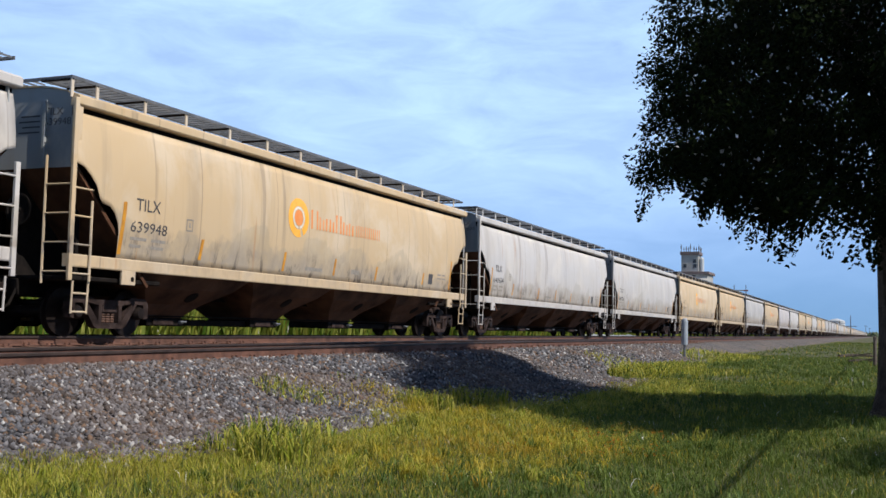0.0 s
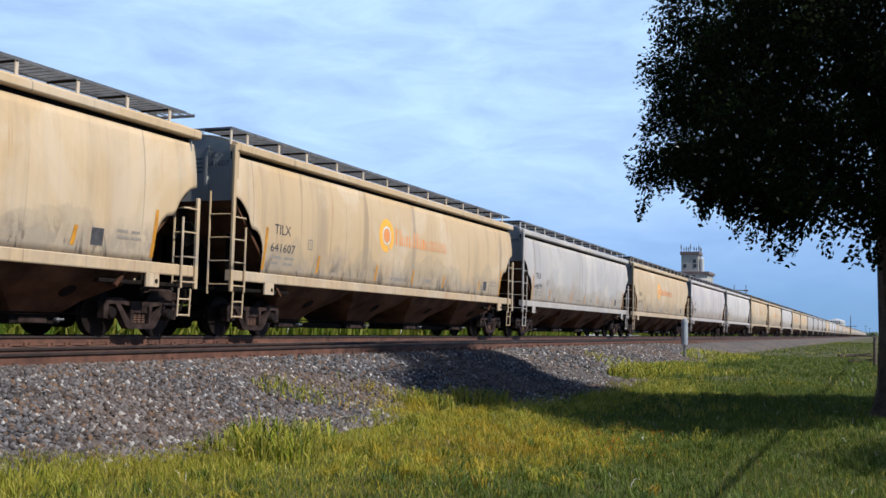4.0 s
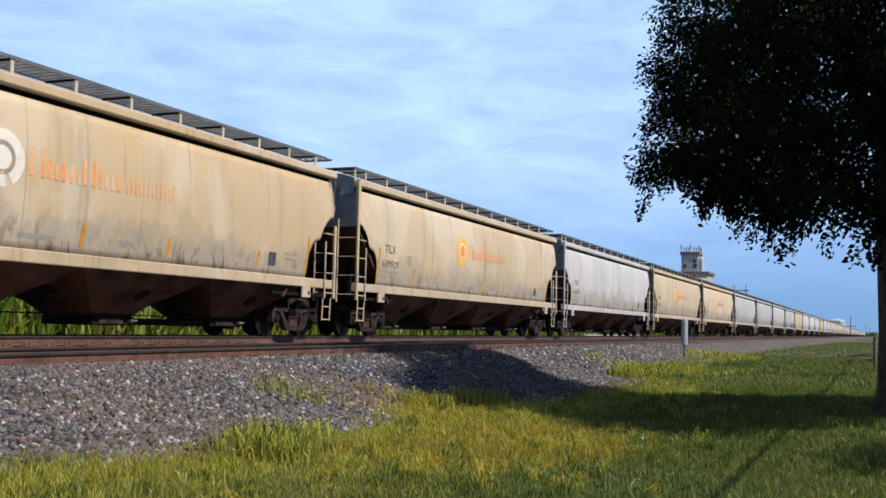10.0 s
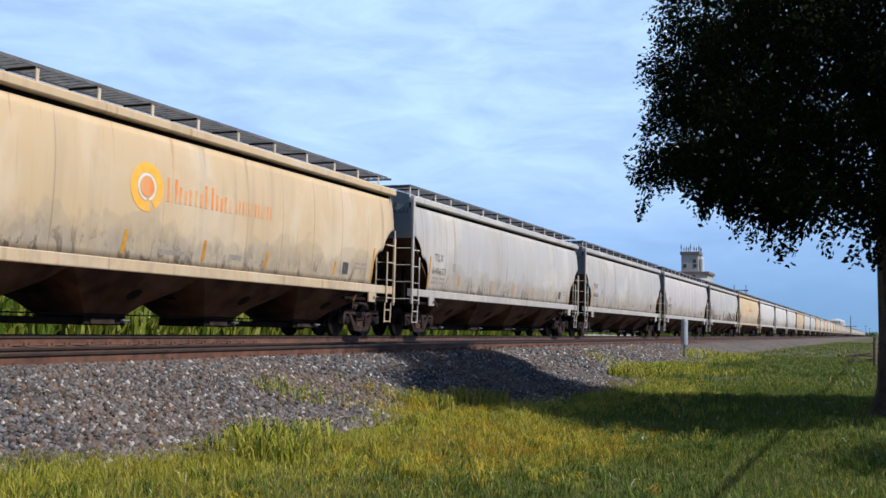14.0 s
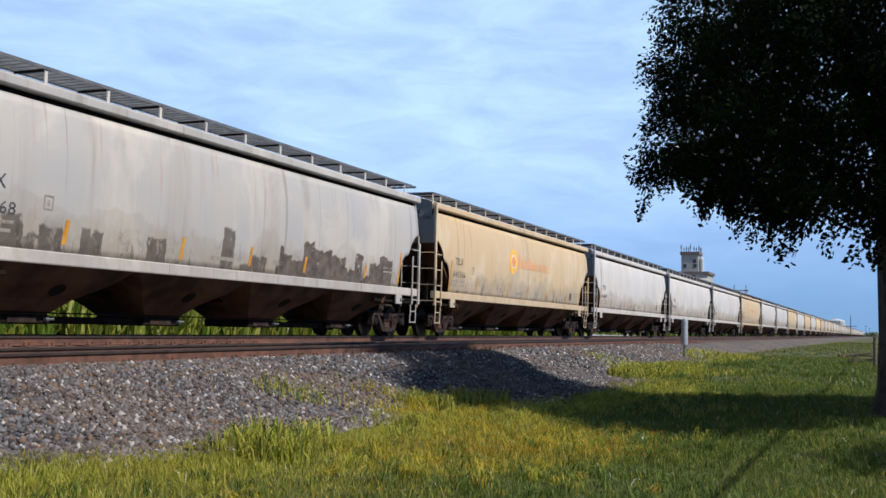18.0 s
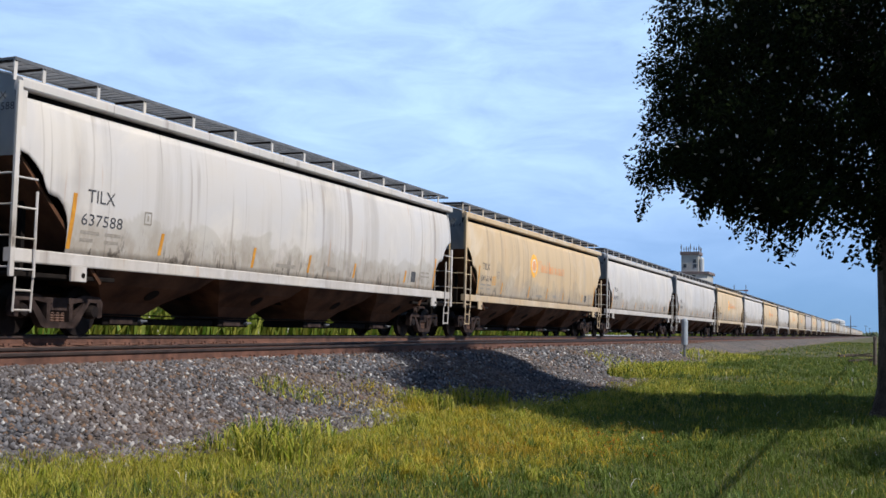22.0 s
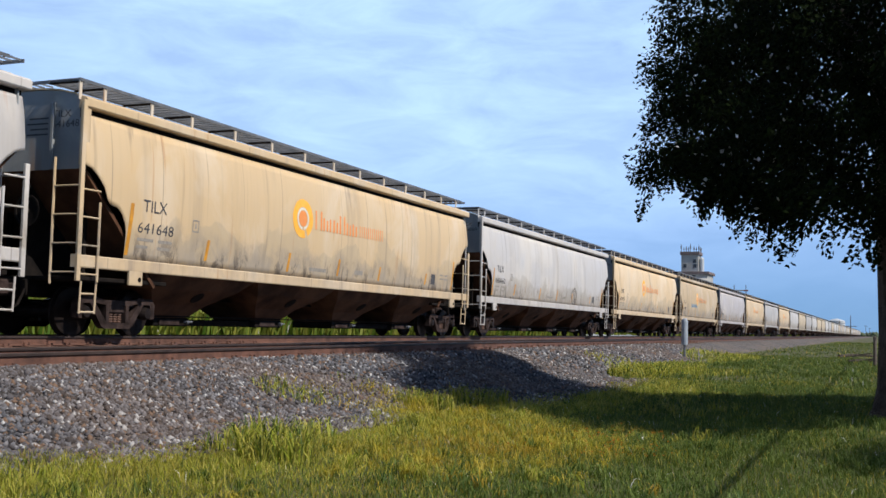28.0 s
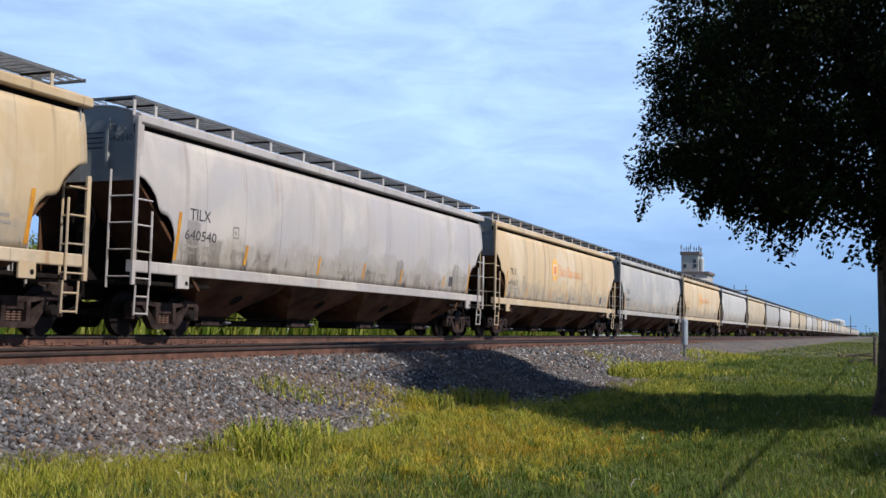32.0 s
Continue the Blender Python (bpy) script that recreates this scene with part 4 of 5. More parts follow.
def own_marks():
    """Smears and scrawls that single cars carry on their near side."""
    tar, nt, b = material("dark_peeled_paint", 0.9)
    b.inputs["Base Color"].default_value = (0.055, 0.042, 0.038, 1)
    film, nt, b = material("ragged_dark_film", 0.9)
    nt.links.new(blend(nt, span(nt, tex(nt, 4.0, 4), 0.3, 0.7), (0.05, 0.04, 0.036), (0.15, 0.12, 0.105)), b.inputs["Base Color"])
    info = nt.nodes.new("ShaderNodeObjectInfo")
    co = nt.nodes.new("ShaderNodeTexCoord")
    sep = nt.nodes.new("ShaderNodeSeparateXYZ")
    nt.links.new(co.outputs["Object"], sep.inputs[0])
    # patches stand in upright blocks of random height, broken by ragged holes
    def calc(op, a, b):
        m = nt.nodes.new("ShaderNodeMath")
        m.operation = op
        for k, v in enumerate((a, b)):
            if isinstance(v, (int, float)):
                m.inputs[k].default_value = v
            else:
                nt.links.new(v, m.inputs[k])
        return m.outputs[0]
    wobble = tex(nt, 3.0, 4, 0.6, (1, 1, 0.6), True)
    along = calc("ADD", calc("ADD", sep.outputs[0], calc("MULTIPLY", wobble, 0.35)), calc("MULTIPLY", info.outputs["Random"], 40.0))
    cell = nt.nodes.new("ShaderNodeTexVoronoi")
    cell.voronoi_dimensions = "1D"
    cell.inputs["Scale"].default_value = 2.1
    nt.links.new(along, cell.inputs["W"])
    hue = nt.nodes.new("ShaderNodeSeparateColor")
    nt.links.new(cell.outputs["Color"], hue.inputs[0])
    dense = nt.nodes.new("ShaderNodeSeparateColor")
    nt.links.new(info.outputs["Color"], dense.inputs[0])
    height = calc("ADD", calc("MULTIPLY", hue.outputs[0], 0.9), calc("MULTIPLY", wobble, 0.30))
    up = calc("SUBTRACT", sep.outputs[2], 1.46)
    below = span(nt, calc("SUBTRACT", height, up), 0.0, 0.05)
    chosen = span(nt, calc("SUBTRACT", calc("ADD", dense.outputs[0], calc("MULTIPLY", wobble, 0.3)), hue.outputs[1]), 0.13, 0.18)
    holes = span(nt, tex(nt, 3.2, 5, 0.65, (1.2, 1, 0.7), True), 0.36, 0.46)
    cover = times(nt, times(nt, times(nt, below, chosen), holes), info.outputs["Alpha"])
    clear = nt.nodes.new("ShaderNodeBsdfTransparent")
    mx = nt.nodes.new("ShaderNodeMixShader")
    nt.links.new(cover, mx.inputs[0])
    nt.links.new(clear.outputs[0], mx.inputs[1])
    nt.links.new(b.outputs[0], mx.inputs[2])
    nt.links.new(mx.outputs[0], nt.nodes["Material Output"].inputs[0])
    blue, _, b = material("blue_grey_spray_paint", 0.6)
    b.inputs["Base Color"].default_value = (0.16, 0.27, 0.36, 1)
    ochre, _, b = material("ochre_spray_paint", 0.6)
    b.inputs["Base Color"].default_value = (0.55, 0.28, 0.05, 1)

    def smear(car, x0, x1, z0, z1, strength, dense, label):
        bm = bmesh.new()
        n, m = 24, 6
        grid = [[bm.verts.new((x0 + (x1 - x0) * i / n, 0, z0 + (z1 - z0) * j / m)) for j in range(m + 1)] for i in range(n + 1)]
        for i in range(n):
            for j in range(m):
                bm.faces.new((grid[i][j], grid[i + 1][j], grid[i + 1][j + 1], grid[i][j + 1]))
        on_side(bm, 0.004)
        ob = part("peeling_film", bm, film, car, label)
        ob.color = (dense, dense, dense, strength)

    def scrawl(car, pts, width, mat, label):
        bm = bmesh.new()
        for (a, b), (c, d) in zip(pts, pts[1:]):
            ln = math.hypot(c - a, d - b) or 1.0
            u, v = -(d - b) / ln * width / 2, (c - a) / ln * width / 2
            strokes(bm, [[(a + u, b + v), (a - u, b - v), (c - u, d - v), (c + u, d + v)]])
        on_side(bm, 0.006)
        part("scrawl", bm, mat, car, label)

    peeled = "dark blocky patches where the paint has peeled"
    smear(TRAIN[19], 1.2, 7.6, 1.49, 2.5, 0.95, 0.85, peeled)
    smear(TRAIN[19], -8.6, 1.2, 1.49, 2.6, 0.6, 0.5, peeled)
    for i, k, d in ((18, 0.22, 0.25), (33, 0.22, 0.3)):
        smear(TRAIN[i], -8.5, 8.2, 1.49, 2.5, k, d, peeled)
    for cx, cz, ru, rv in ((2.75, 1.90, 0.46, 0.34), (2.52, 1.90, 0.16, 0.27), (2.80, 1.93, 0.15, 0.28), (3.06, 1.88, 0.17, 0.26)):
        loop = [k / 24 * 2 * math.pi for k in range(25)]
        scrawl(TRAIN[30], [(cx + ru * (1 + 0.12 * math.sin(3 * a)) * math.cos(a), cz + rv * (1 + 0.10 * math.cos(4 * a)) * math.sin(a)) for a in loop], 0.032, tar, "dark looping scrawl")
    scrawl(TRAIN[32], [(-5.0 + 0.11 * k, 2.28 + (0.24 if k % 2 else 0.0) + 0.04 * math.sin(k)) for k in range(28)], 0.05, blue, "blue-grey scrawl")
    scrawl(TRAIN[32], [(-5.0, 2.25), (-3.4, 2.33), (-1.9, 2.27)], 0.04, blue, "blue-grey scrawl")
    for k in range(5):
        scrawl(TRAIN[24], [(-7.15, 1.92 + 0.07 * k), (-6.75, 1.95 + 0.07 * k)], 0.035, ochre, "ochre strokes")
    # one car's emblem has been painted over in white and grey
    for o in TRAIN[11].children_recursive:
        kind = o.name.split(".")[0]
        if kind in ("emblem", "emblem_core", "emblem_swirl"):
            o.data.materials[0] = GREYINK if kind == "emblem_swirl" else THINWHITE
            o["label"] = "thin grey ring" if kind == "emblem_swirl" else "emblem painted over in white"


own_marks()


# ---- loose stone, grass, crops ----
def from_arrays(name, V, F, mat):
    """Triangles from arrays of points and corners."""
    me = bpy.data.meshes.new(name)
    me.vertices.add(len(V))
    me.vertices.foreach_set("co", np.asarray(V, np.float32).ravel())
    F = np.asarray(F, np.int32)
    me.loops.add(F.size)
    me.loops.foreach_set("vertex_index", F.ravel())
    me.polygons.add(len(F))
    me.polygons.foreach_set("loop_start", np.arange(0, F.size, 3, dtype=np.int32))
    me.materials.append(mat)
    me.update(calc_edges=True)
    me.validate()
    return new(name, me)


def scatter_stones(rng, count, xr, yr, size):
    x = rng.uniform(*xr, count)
    y = rng.uniform(*yr, count)
    return x, y, rng.uniform(size * 0.6, size * 1.3, count)


def build_stones():
    rng = np.random.default_rng(5)
    sets = [(30000, (4, 14), (5.4, 9.0), 0.034), (26000, (14, 26), (4.8, 9.0), 0.038), (14000, (26, 48), (6.2, 9.1), 0.05), (5000, (4, 40), (9.6, 10.9), 0.035)]
    xs, ys, rs = (np.concatenate(a) for a in zip(*[scatter_stones(rng, *s) for s in sets]))
    edge = np.interp(xs, EDGE_X, EDGE_Y)
    keep = ys > edge - 0.3 + rng.normal(0, 0.22, len(xs))
    xs, ys, rs = xs[keep], ys[keep], rs[keep]
    zs = land_z(xs, ys) + rs * rng.uniform(-0.1, 0.5, len(xs))
    octa = np.array([(1, 0, 0), (0, 1, 0), (-1, 0, 0), (0, -1, 0), (0, 0, 1), (0, 0, -1)], float)
    tri = np.array([(0, 1, 4), (1, 2, 4), (2, 3, 4), (3, 0, 4), (1, 0, 5), (2, 1, 5), (3, 2, 5), (0, 3, 5)])
    n = len(xs)
    P = octa[None] * (1 + rng.uniform(-0.35, 0.35, (n, 6, 1))) + rng.uniform(-0.3, 0.3, (n, 6, 3))
    P *= rs[:, None, None] * np.array([1.0, 1.0, 0.8])
    a = rng.uniform(0, 2 * math.pi, n)
    c, s = np.cos(a)[:, None], np.sin(a)[:, None]
    Q = np.stack([P[..., 0] * c - P[..., 1] * s, P[..., 0] * s + P[..., 1] * c, P[..., 2]], -1) + np.stack([xs, ys, zs], -1)[:, None]
    F = tri[None] + (np.arange(n) * 6)[:, None, None]
    tagged(from_arrays("ballast_stones", Q.reshape(-1, 3), F.reshape(-1, 3), STONE), "loose grey crushed stone of the track bed", "ballast", "", "stuff")


build_stones()


def blades(rng, x, y, height, width, lean):
    """Bent blades of three triangles."""
    n = len(x)
    z = land_z(x, y) - 0.01
    a = rng.uniform(0, 2 * math.pi, n)
    d = rng.uniform(0, 2 * math.pi, n)
    h = height * rng.uniform(0.45, 1.25, n)
    w = width * rng.uniform(0.6, 1.3, n)
    k = lean * rng.uniform(0.2, 1.4, n)
    base = np.stack([x, y, z], -1)
    side = np.stack([np.cos(a) * w, np.sin(a) * w, 0 * a], -1) / 2
    bend = np.stack([np.cos(d), np.sin(d), 0 * d], -1)
    mid = base + bend * (h * k * 0.35)[:, None] + np.array([0, 0, 1.0]) * (h * 0.6)[:, None]
    tip = base + bend * (h * k)[:, None] + np.array([0, 0, 1.0]) * (h * (1 - 0.25 * k))[:, None]
    V = np.stack([base - side, base + side, mid - side * 0.7, mid + side * 0.7, tip], 1)
    F = np.array([(0, 1, 3), (0, 3, 2), (2, 3, 4)])[None] + (np.arange(n) * 5)[:, None, None]
    return V.reshape(-1, 3), F.reshape(-1, 3)


def arching(rng, x, y, height, width, spread):
    """Long blades that rise, arch over and droop, four joints each."""
    n = len(x)
    z = land_z(x, y) - 0.01
    d = rng.uniform(0, 2 * math.pi, n)
    h, w, k = height * rng.uniform(0.5, 1.2, n), width * rng.uniform(0.6, 1.3, n), spread * rng.uniform(0.15, 1.2, n)
    out = np.stack([np.cos(d), np.sin(d), 0 * d], -1)
    side = np.stack([-np.sin(d) * w, np.cos(d) * w, 0 * d], -1) / 2
    rows = []
    for reach, rise, wide in ((0.0, 0.0, 0.8), (0.10, 0.42, 1.0), (0.38, 0.80, 0.8), (0.72, 0.98, 0.5), (1.0, 0.90, 0.06)):
        p = np.stack([x, y, z], -1) + out * (h * k * reach)[:, None] + np.array([0, 0, 1.0]) * (h * rise * (1 - 0.3 * k * reach))[:, None]
        rows += [p - side * wide, p + side * wide]
    F = np.concatenate([np.array([(2 * i, 2 * i + 1, 2 * i + 3), (2 * i, 2 * i + 3, 2 * i + 2)]) for i in range(4)])
    return np.stack(rows, 1).reshape(-1, 3), (F[None] + (np.arange(n) * 10)[:, None, None]).reshape(-1, 3)


def stack(pieces):
    V, F, o = [], [], 0
    for v, f in pieces:
        V.append(v)
        F.append(f + o)
        o += len(v)
    return np.concatenate(V), np.concatenate(F)


def patch_noise(x, y, scale, seed):
    return np.array([noise.noise(Vector((a * scale, b * scale, seed))) for a, b in zip(x, y)])


def build_grass():
    rng = np.random.default_rng(8)
    fields = [(160000, (4.5, 14), (-1.5, 7.3), 0.07, 0.0065), (84000, (14, 26), (-1.5, 7.0), 0.08, 0.010), (34000, (26, 60), (-2, 7.6), 0.10, 0.02), (12000, (60, 200), (-4, 7.6), 0.12, 0.05)]
    green, dry, ochre = [], [], []
    for count, xr, yr, h, w in fields:
        x, y = rng.uniform(*xr, count), rng.uniform(*yr, count)
        edge = np.interp(x, EDGE_X, EDGE_Y)
        over = y - edge
        keep = over < rng.normal(-0.1, 0.28, count)
        x, y, over = x[keep], y[keep], over[keep]
        pn = patch_noise(x, y, 0.45, 3.1) + 0.5 * patch_noise(x, y, 1.7, 7.7)
        tall = 1 + 0.9 * np.clip(pn, 0, 1)
        # the belt beside the stone and a broad tongue of it have turned yellow
        yel = np.clip(1.3 + over * 0.30 - 0.035 * np.clip(x - 6, 0, 30), 0, 1) + 0.35 * pn
        ripe = 1.5 * np.exp(-((x - 9.6) ** 2 / 5.0 + (y - 3.5) ** 2 / 1.1)) + 0.9 * np.exp(-((x - 13.5) ** 2 / 9.0 + (y - 5.3) ** 2 / 0.5)) + 1.0 * np.exp(-((x - 11.6) ** 2 / 2.5 + (y - 3.9) ** 2 / 0.5)) + 0.35 * pn
        yel = np.where((x > 30) & (over < -2.5), yel * 0.4, yel)
        isdry = rng.uniform(0, 1, len(x)) < np.clip(yel * 0.9, 0.04, 0.86)
        isripe = rng.uniform(0, 1, len(x)) < np.clip(ripe * 0.46 - 0.05, 0.02, 0.5)
        for sel, out in ((~isdry & ~isripe, green), (isdry & ~isripe, dry), (isripe, ochre)):
            out.append(blades(rng, x[sel], y[sel], h * tall[sel] * (1.0 if out is green else 1.15), w, 0.75))
    # tufts
    for cx, cy, r, n, h in ((7.9, 4.75, 0.36, 190, 0.34), (9.4, 5.6, 0.55, 240, 0.25), (8.5, 5.4, 0.45, 150, 0.22), (14.2, 6.1, 0.45, 260, 0.28), (13.4, 5.4, 0.2, 60, 0.30), (15.2, 5.6, 0.5, 300, 0.32), (29, 5.9, 2.0, 1600, 0.26), (34, 5.8, 2.0, 1200, 0.22), (47, 6.2, 4.0, 1400, 0.24), (12.6, 7.3, 0.6, 90, 0.13), (14.6, 7.2, 0.6, 70, 0.12), (12.3, 7.2, 0.5, 160, 0.16)):
        a, q = rng.uniform(0, 2 * math.pi, n), r * np.sqrt(rng.uniform(0, 1, n))
        x, y = cx + q * np.cos(a) * (1.6 if r > 1 else 1), cy + q * np.sin(a) * (0.35 if r > 1 else 1)
        half = n // 4
        green.append(arching(rng, x[:half], y[:half], h, 0.014 if cx < 20 else 0.03, 0.9))
        dry.append(arching(rng, x[half:], y[half:], h * 0.95, 0.014 if cx < 20 else 0.03, 1.1))
    # small clumps all over the verge: the sward is uneven, tallest where it has yellowed
    for count, xr, yr, size in ((1500, (4.8, 13), (-0.5, 7.2), 1.0), (900, (13, 24), (-0.8, 6.6), 1.2), (500, (24, 50), (-1.0, 6.8), 1.7)):
        cx, cy = rng.uniform(*xr, count), rng.uniform(*yr, count)
        over = cy - np.interp(cx, EDGE_X, EDGE_Y)
        pn = patch_noise(cx, cy, 0.5, 9.3)
        keep = (over < rng.normal(0.0, 0.25, count)) & (pn > rng.uniform(-0.5, 0.35, count))
        for a, b, o, p in zip(cx[keep], cy[keep], over[keep], pn[keep]):
            n = int(rng.uniform(14, 34))
            r = size * rng.uniform(0.04, 0.12)
            t, q = rng.uniform(0, 2 * math.pi, n), r * np.sqrt(rng.uniform(0, 1, n))
            yellow = 1.3 + o * 0.30 - 0.035 * max(0, a - 6) + 0.4 * p
            near_ripe = 1.5 * math.exp(-((a - 9.6) ** 2 / 5.0 + (b - 3.5) ** 2 / 1.1)) + 0.9 * math.exp(-((a - 13.5) ** 2 / 9.0 + (b - 5.3) ** 2 / 0.5)) + 1.0 * math.exp(-((a - 11.6) ** 2 / 2.5 + (b - 3.9) ** 2 / 0.5))
            out = ochre if rng.uniform() < near_ripe * 0.35 else dry if rng.uniform() < min(0.9, yellow * 0.8) else green
            out.append(arching(rng, a + q * np.cos(t), b + q * np.sin(t), size * rng.uniform(0.07, 0.15) * (1.25 if out is dry else 1.0), 0.008 * size, 1.2))
    # straw stalks and ochre weeds at the edge of the stone
    for cx, cy, r, n, h, out in ((7.8, 4.7, 0.35, 26, 0.5, dry), (12.9, 6.9, 0.9, 260, 0.13, ochre), (14.4, 6.6, 0.7, 240, 0.15, ochre), (13.2, 5.6, 0.8, 380, 0.15, ochre), (31, 5.6, 2.5, 900, 0.2, dry), (13.3, 5.75, 0.22, 90, 0.32, ochre)):
        a, q = rng.uniform(0, 2 * math.pi, n), r * np.sqrt(rng.uniform(0, 1, n))
        out.append(blades(rng, cx + q * np.cos(a), cy + q * np.sin(a), h, 0.012 if cx < 20 else 0.03, 1.2))
    V, F = stack(green)
    tagged(from_arrays("lawn_grass", V, F, GRASS), "rough green grass beside the track", "grass", "", "stuff")
    V, F = stack(dry)
    tagged(from_arrays("yellow_grass", V, F, DRYGRASS), "tall grass turning yellow along the stone bed", "grass", "", "stuff")
    V, F = stack(ochre)
    tagged(from_arrays("ripe_grass", V, F, OCHREGRASS), "patches of ochre grass gone to seed in the verge", "grass", "", "stuff")
    # weeds behind the far track and the crop beyond
    crop = []
    for count, xr, yr, h, w in ((30000, (0, 120), (17.7, 19.4), 0.5, 0.05), (9000, (120, 400), (17.7, 19.4), 0.7, 0.1), (34000, (-5, 150), (27, 34), 2.7, 0.16), (12000, (150, 500), (27, 45), 2.7, 0.4)):
        x, y = rng.uniform(*xr, count), rng.uniform(*yr, count)
        crop.append(blades(rng, x, y, h, w, 0.5))
    V, F = stack(crop)
    tagged(from_arrays("field_crop", V, F, CORN), "tall yellow-green crop in the field behind the tracks", "crop", "", "stuff")
    # orange blossom in the verge
    x = np.concatenate([rng.normal(9.3, 0.25, 55), rng.normal(9.6, 0.2, 22), rng.normal(9.9, 0.9, 26)])
    y = np.concatenate([rng.normal(2.2, 0.13, 55), rng.normal(1.83, 0.05, 22), rng.normal(2.7, 0.5, 26)])
    z = land_z(x, y) + rng.uniform(0.08, 0.32, len(x))
    V, F = [], []
    for i in range(len(x)):
        for k in range(5):
            t, u = 2 * math.pi * k / 5, 2 * math.pi * (k + 0.7) / 5
            o = len(V)
            V += [(x[i], y[i], z[i]), (x[i] + 0.011 * math.cos(t), y[i] + 0.011 * math.sin(t), z[i] + 0.008), (x[i] + 0.011 * math.cos(u), y[i] + 0.011 * math.sin(u), z[i] + 0.008)]
            F.append((o, o + 1, o + 2))
    tagged(from_arrays("orange_flowers", V, F, FLOWER), "small orange wildflowers in the grass", "flowers", "", "stuff")


build_grass()


# ---- shade tree ----
CLUMPS = 2500


def build_tree():
    rng = np.random.default_rng(21)
    tx, ty, base = 17.0, -0.42, -0.9
    root = tagged(empty("shade_tree", pose(tx, ty, base)), "broad leafy elm with a dark trunk on the grass", "tree")
    bm = bmesh.new()
    seg = 14
    rings = []
    for h, r, dx, dy in ((0, 0.62, 0, 0), (0.15, 0.50, 0, 0), (0.5, 0.42, 0.02, 0), (1.3, 0.39, 0.05, 0.0), (2.2, 0.40, 0.05, 0.02), (3.0, 0.36, 0.0, 0.1), (4.2, 0.25, -0.2, 0.2), (5.6, 0.12, -0.3, 0.2)):
        rings.append([bm.verts.new((dx + r * (1 + 0.09 * math.sin(5 * a + h)) * math.cos(a), dy + r * (1 + 0.09 * math.sin(5 * a + h)) * math.sin(a), h)) for a in [2 * math.pi * i / seg for i in range(seg)]])
    for a, b in zip(rings, rings[1:]):
        for i in range(seg):
            bm.faces.new((a[i], a[(i + 1) % seg], b[(i + 1) % seg], b[i]))
    bm.faces.new(rings[-1])
    part("trunk", bm, BARK, root, "thick furrowed trunk")
    # clumps fill a broad dome, cut by the ragged edges of its boughs; the crown reaches furthest towards the track
    def wave(q, f, seed):
        a = np.sin(q * f + seed)
        return (a[:, 0] + a[:, 1] + a[:, 2] + np.sin(1.7 * f * (q[:, 0] + q[:, 2]) + 2 * seed) + np.sin(1.9 * f * (q[:, 1] - q[:, 2]) + 3 * seed)) / 5

    q = rng.uniform((9.0, -8.0, 2.3), (26.0, 7.5, 10.4), (140000, 3))
    x, y, h = q.T
    along, rise = y / x, (h - 1.18) / x
    cast_x, cast_y = x + 0.152 * h, y + 0.955 * h
    ragged, fine = wave(q, 1.9, 1.0), wave(q, 5.3, 2.0)
    ok = ((x - 18.2) / 8.4) ** 2 + ((y + 0.6) / 8.0) ** 2 + ((h - 5.4) / 5.6) ** 2 < 1 + 0.2 * ragged
    # outer edge of the boughs on the track side
    ok &= along < 0.190 + 0.020 * np.exp(-((rise - 0.155) / 0.045) ** 2) + 0.018 * ragged + 0.012 * fine
    # hem, lowest near the trunk
    ok &= rise > 0.100 + 0.27 * np.clip(along - 0.03, 0, 1) + 0.012 * ragged + 0.010 * fine
    # front and back of the crown, as wide as the shade it casts
    front = np.interp(cast_y, [-1.0, 0.0, 1.0, 2.0, 3.4, 4.6, 5.7, 7.3, 8.7, 9.5, 11.5], [16.6, 16.2, 13.0, 11.4, 12.3, 13.8, 14.0, 15.8, 17.8, 18.8, 19.6])
    back = np.interp(cast_y, [-1.0, 0.0, 1.4, 2.6, 4.0, 5.4, 6.6, 8.3, 12.0], [22.5, 22.0, 22.0, 20.4, 19.2, 21.8, 23.1, 24.5, 26.0])
    front = front + (0.5 + 1.3 * (cast_y > 5.5)) * ragged
    ok &= (cast_x > front + 0.4) & (cast_x < back - 0.45 + 0.5 * fine)
    ok &= wave(q, 2.7, 5.0) > -0.40
    C = q[ok][:CLUMPS] - np.array([tx, ty, 0.0])
    C = list(C)
    # the middle of the crown, round the trunk, is thickest
    core = q[ok & (along < 0.125)][-900:] - np.array([tx, ty, 0.0])
    C += list(core)
    # a low bough, and sprays that hang below the hem
    C += [np.array([-6.4, -2.85, 3.5]) + rng.normal(0, 1, 3) * np.array([0.75, 0.20, 0.16]) for k in range(30)]
    hang = [c for c in C if 2.9 < c[2] < 3.9 and c[1] > 0.6]
    for k in range(26):
        c = hang[rng.integers(len(hang))]
        for m in range(rng.integers(2, 5)):
            C.append(np.array([*c, 1.0]) + np.array([0.05 * m, 0.05 * m, -0.15 * m - 0.3, 0]))
    C += [np.array([-2.8, 0.5, 2.75, 1.0]) + rng.normal(0, 1, 4) * np.array([0.6, 0.25, 0.3, 0]) for k in range(34)]
    small = [len(c) > 3 for c in C]
    C = np.array([c[:3] for c in C])
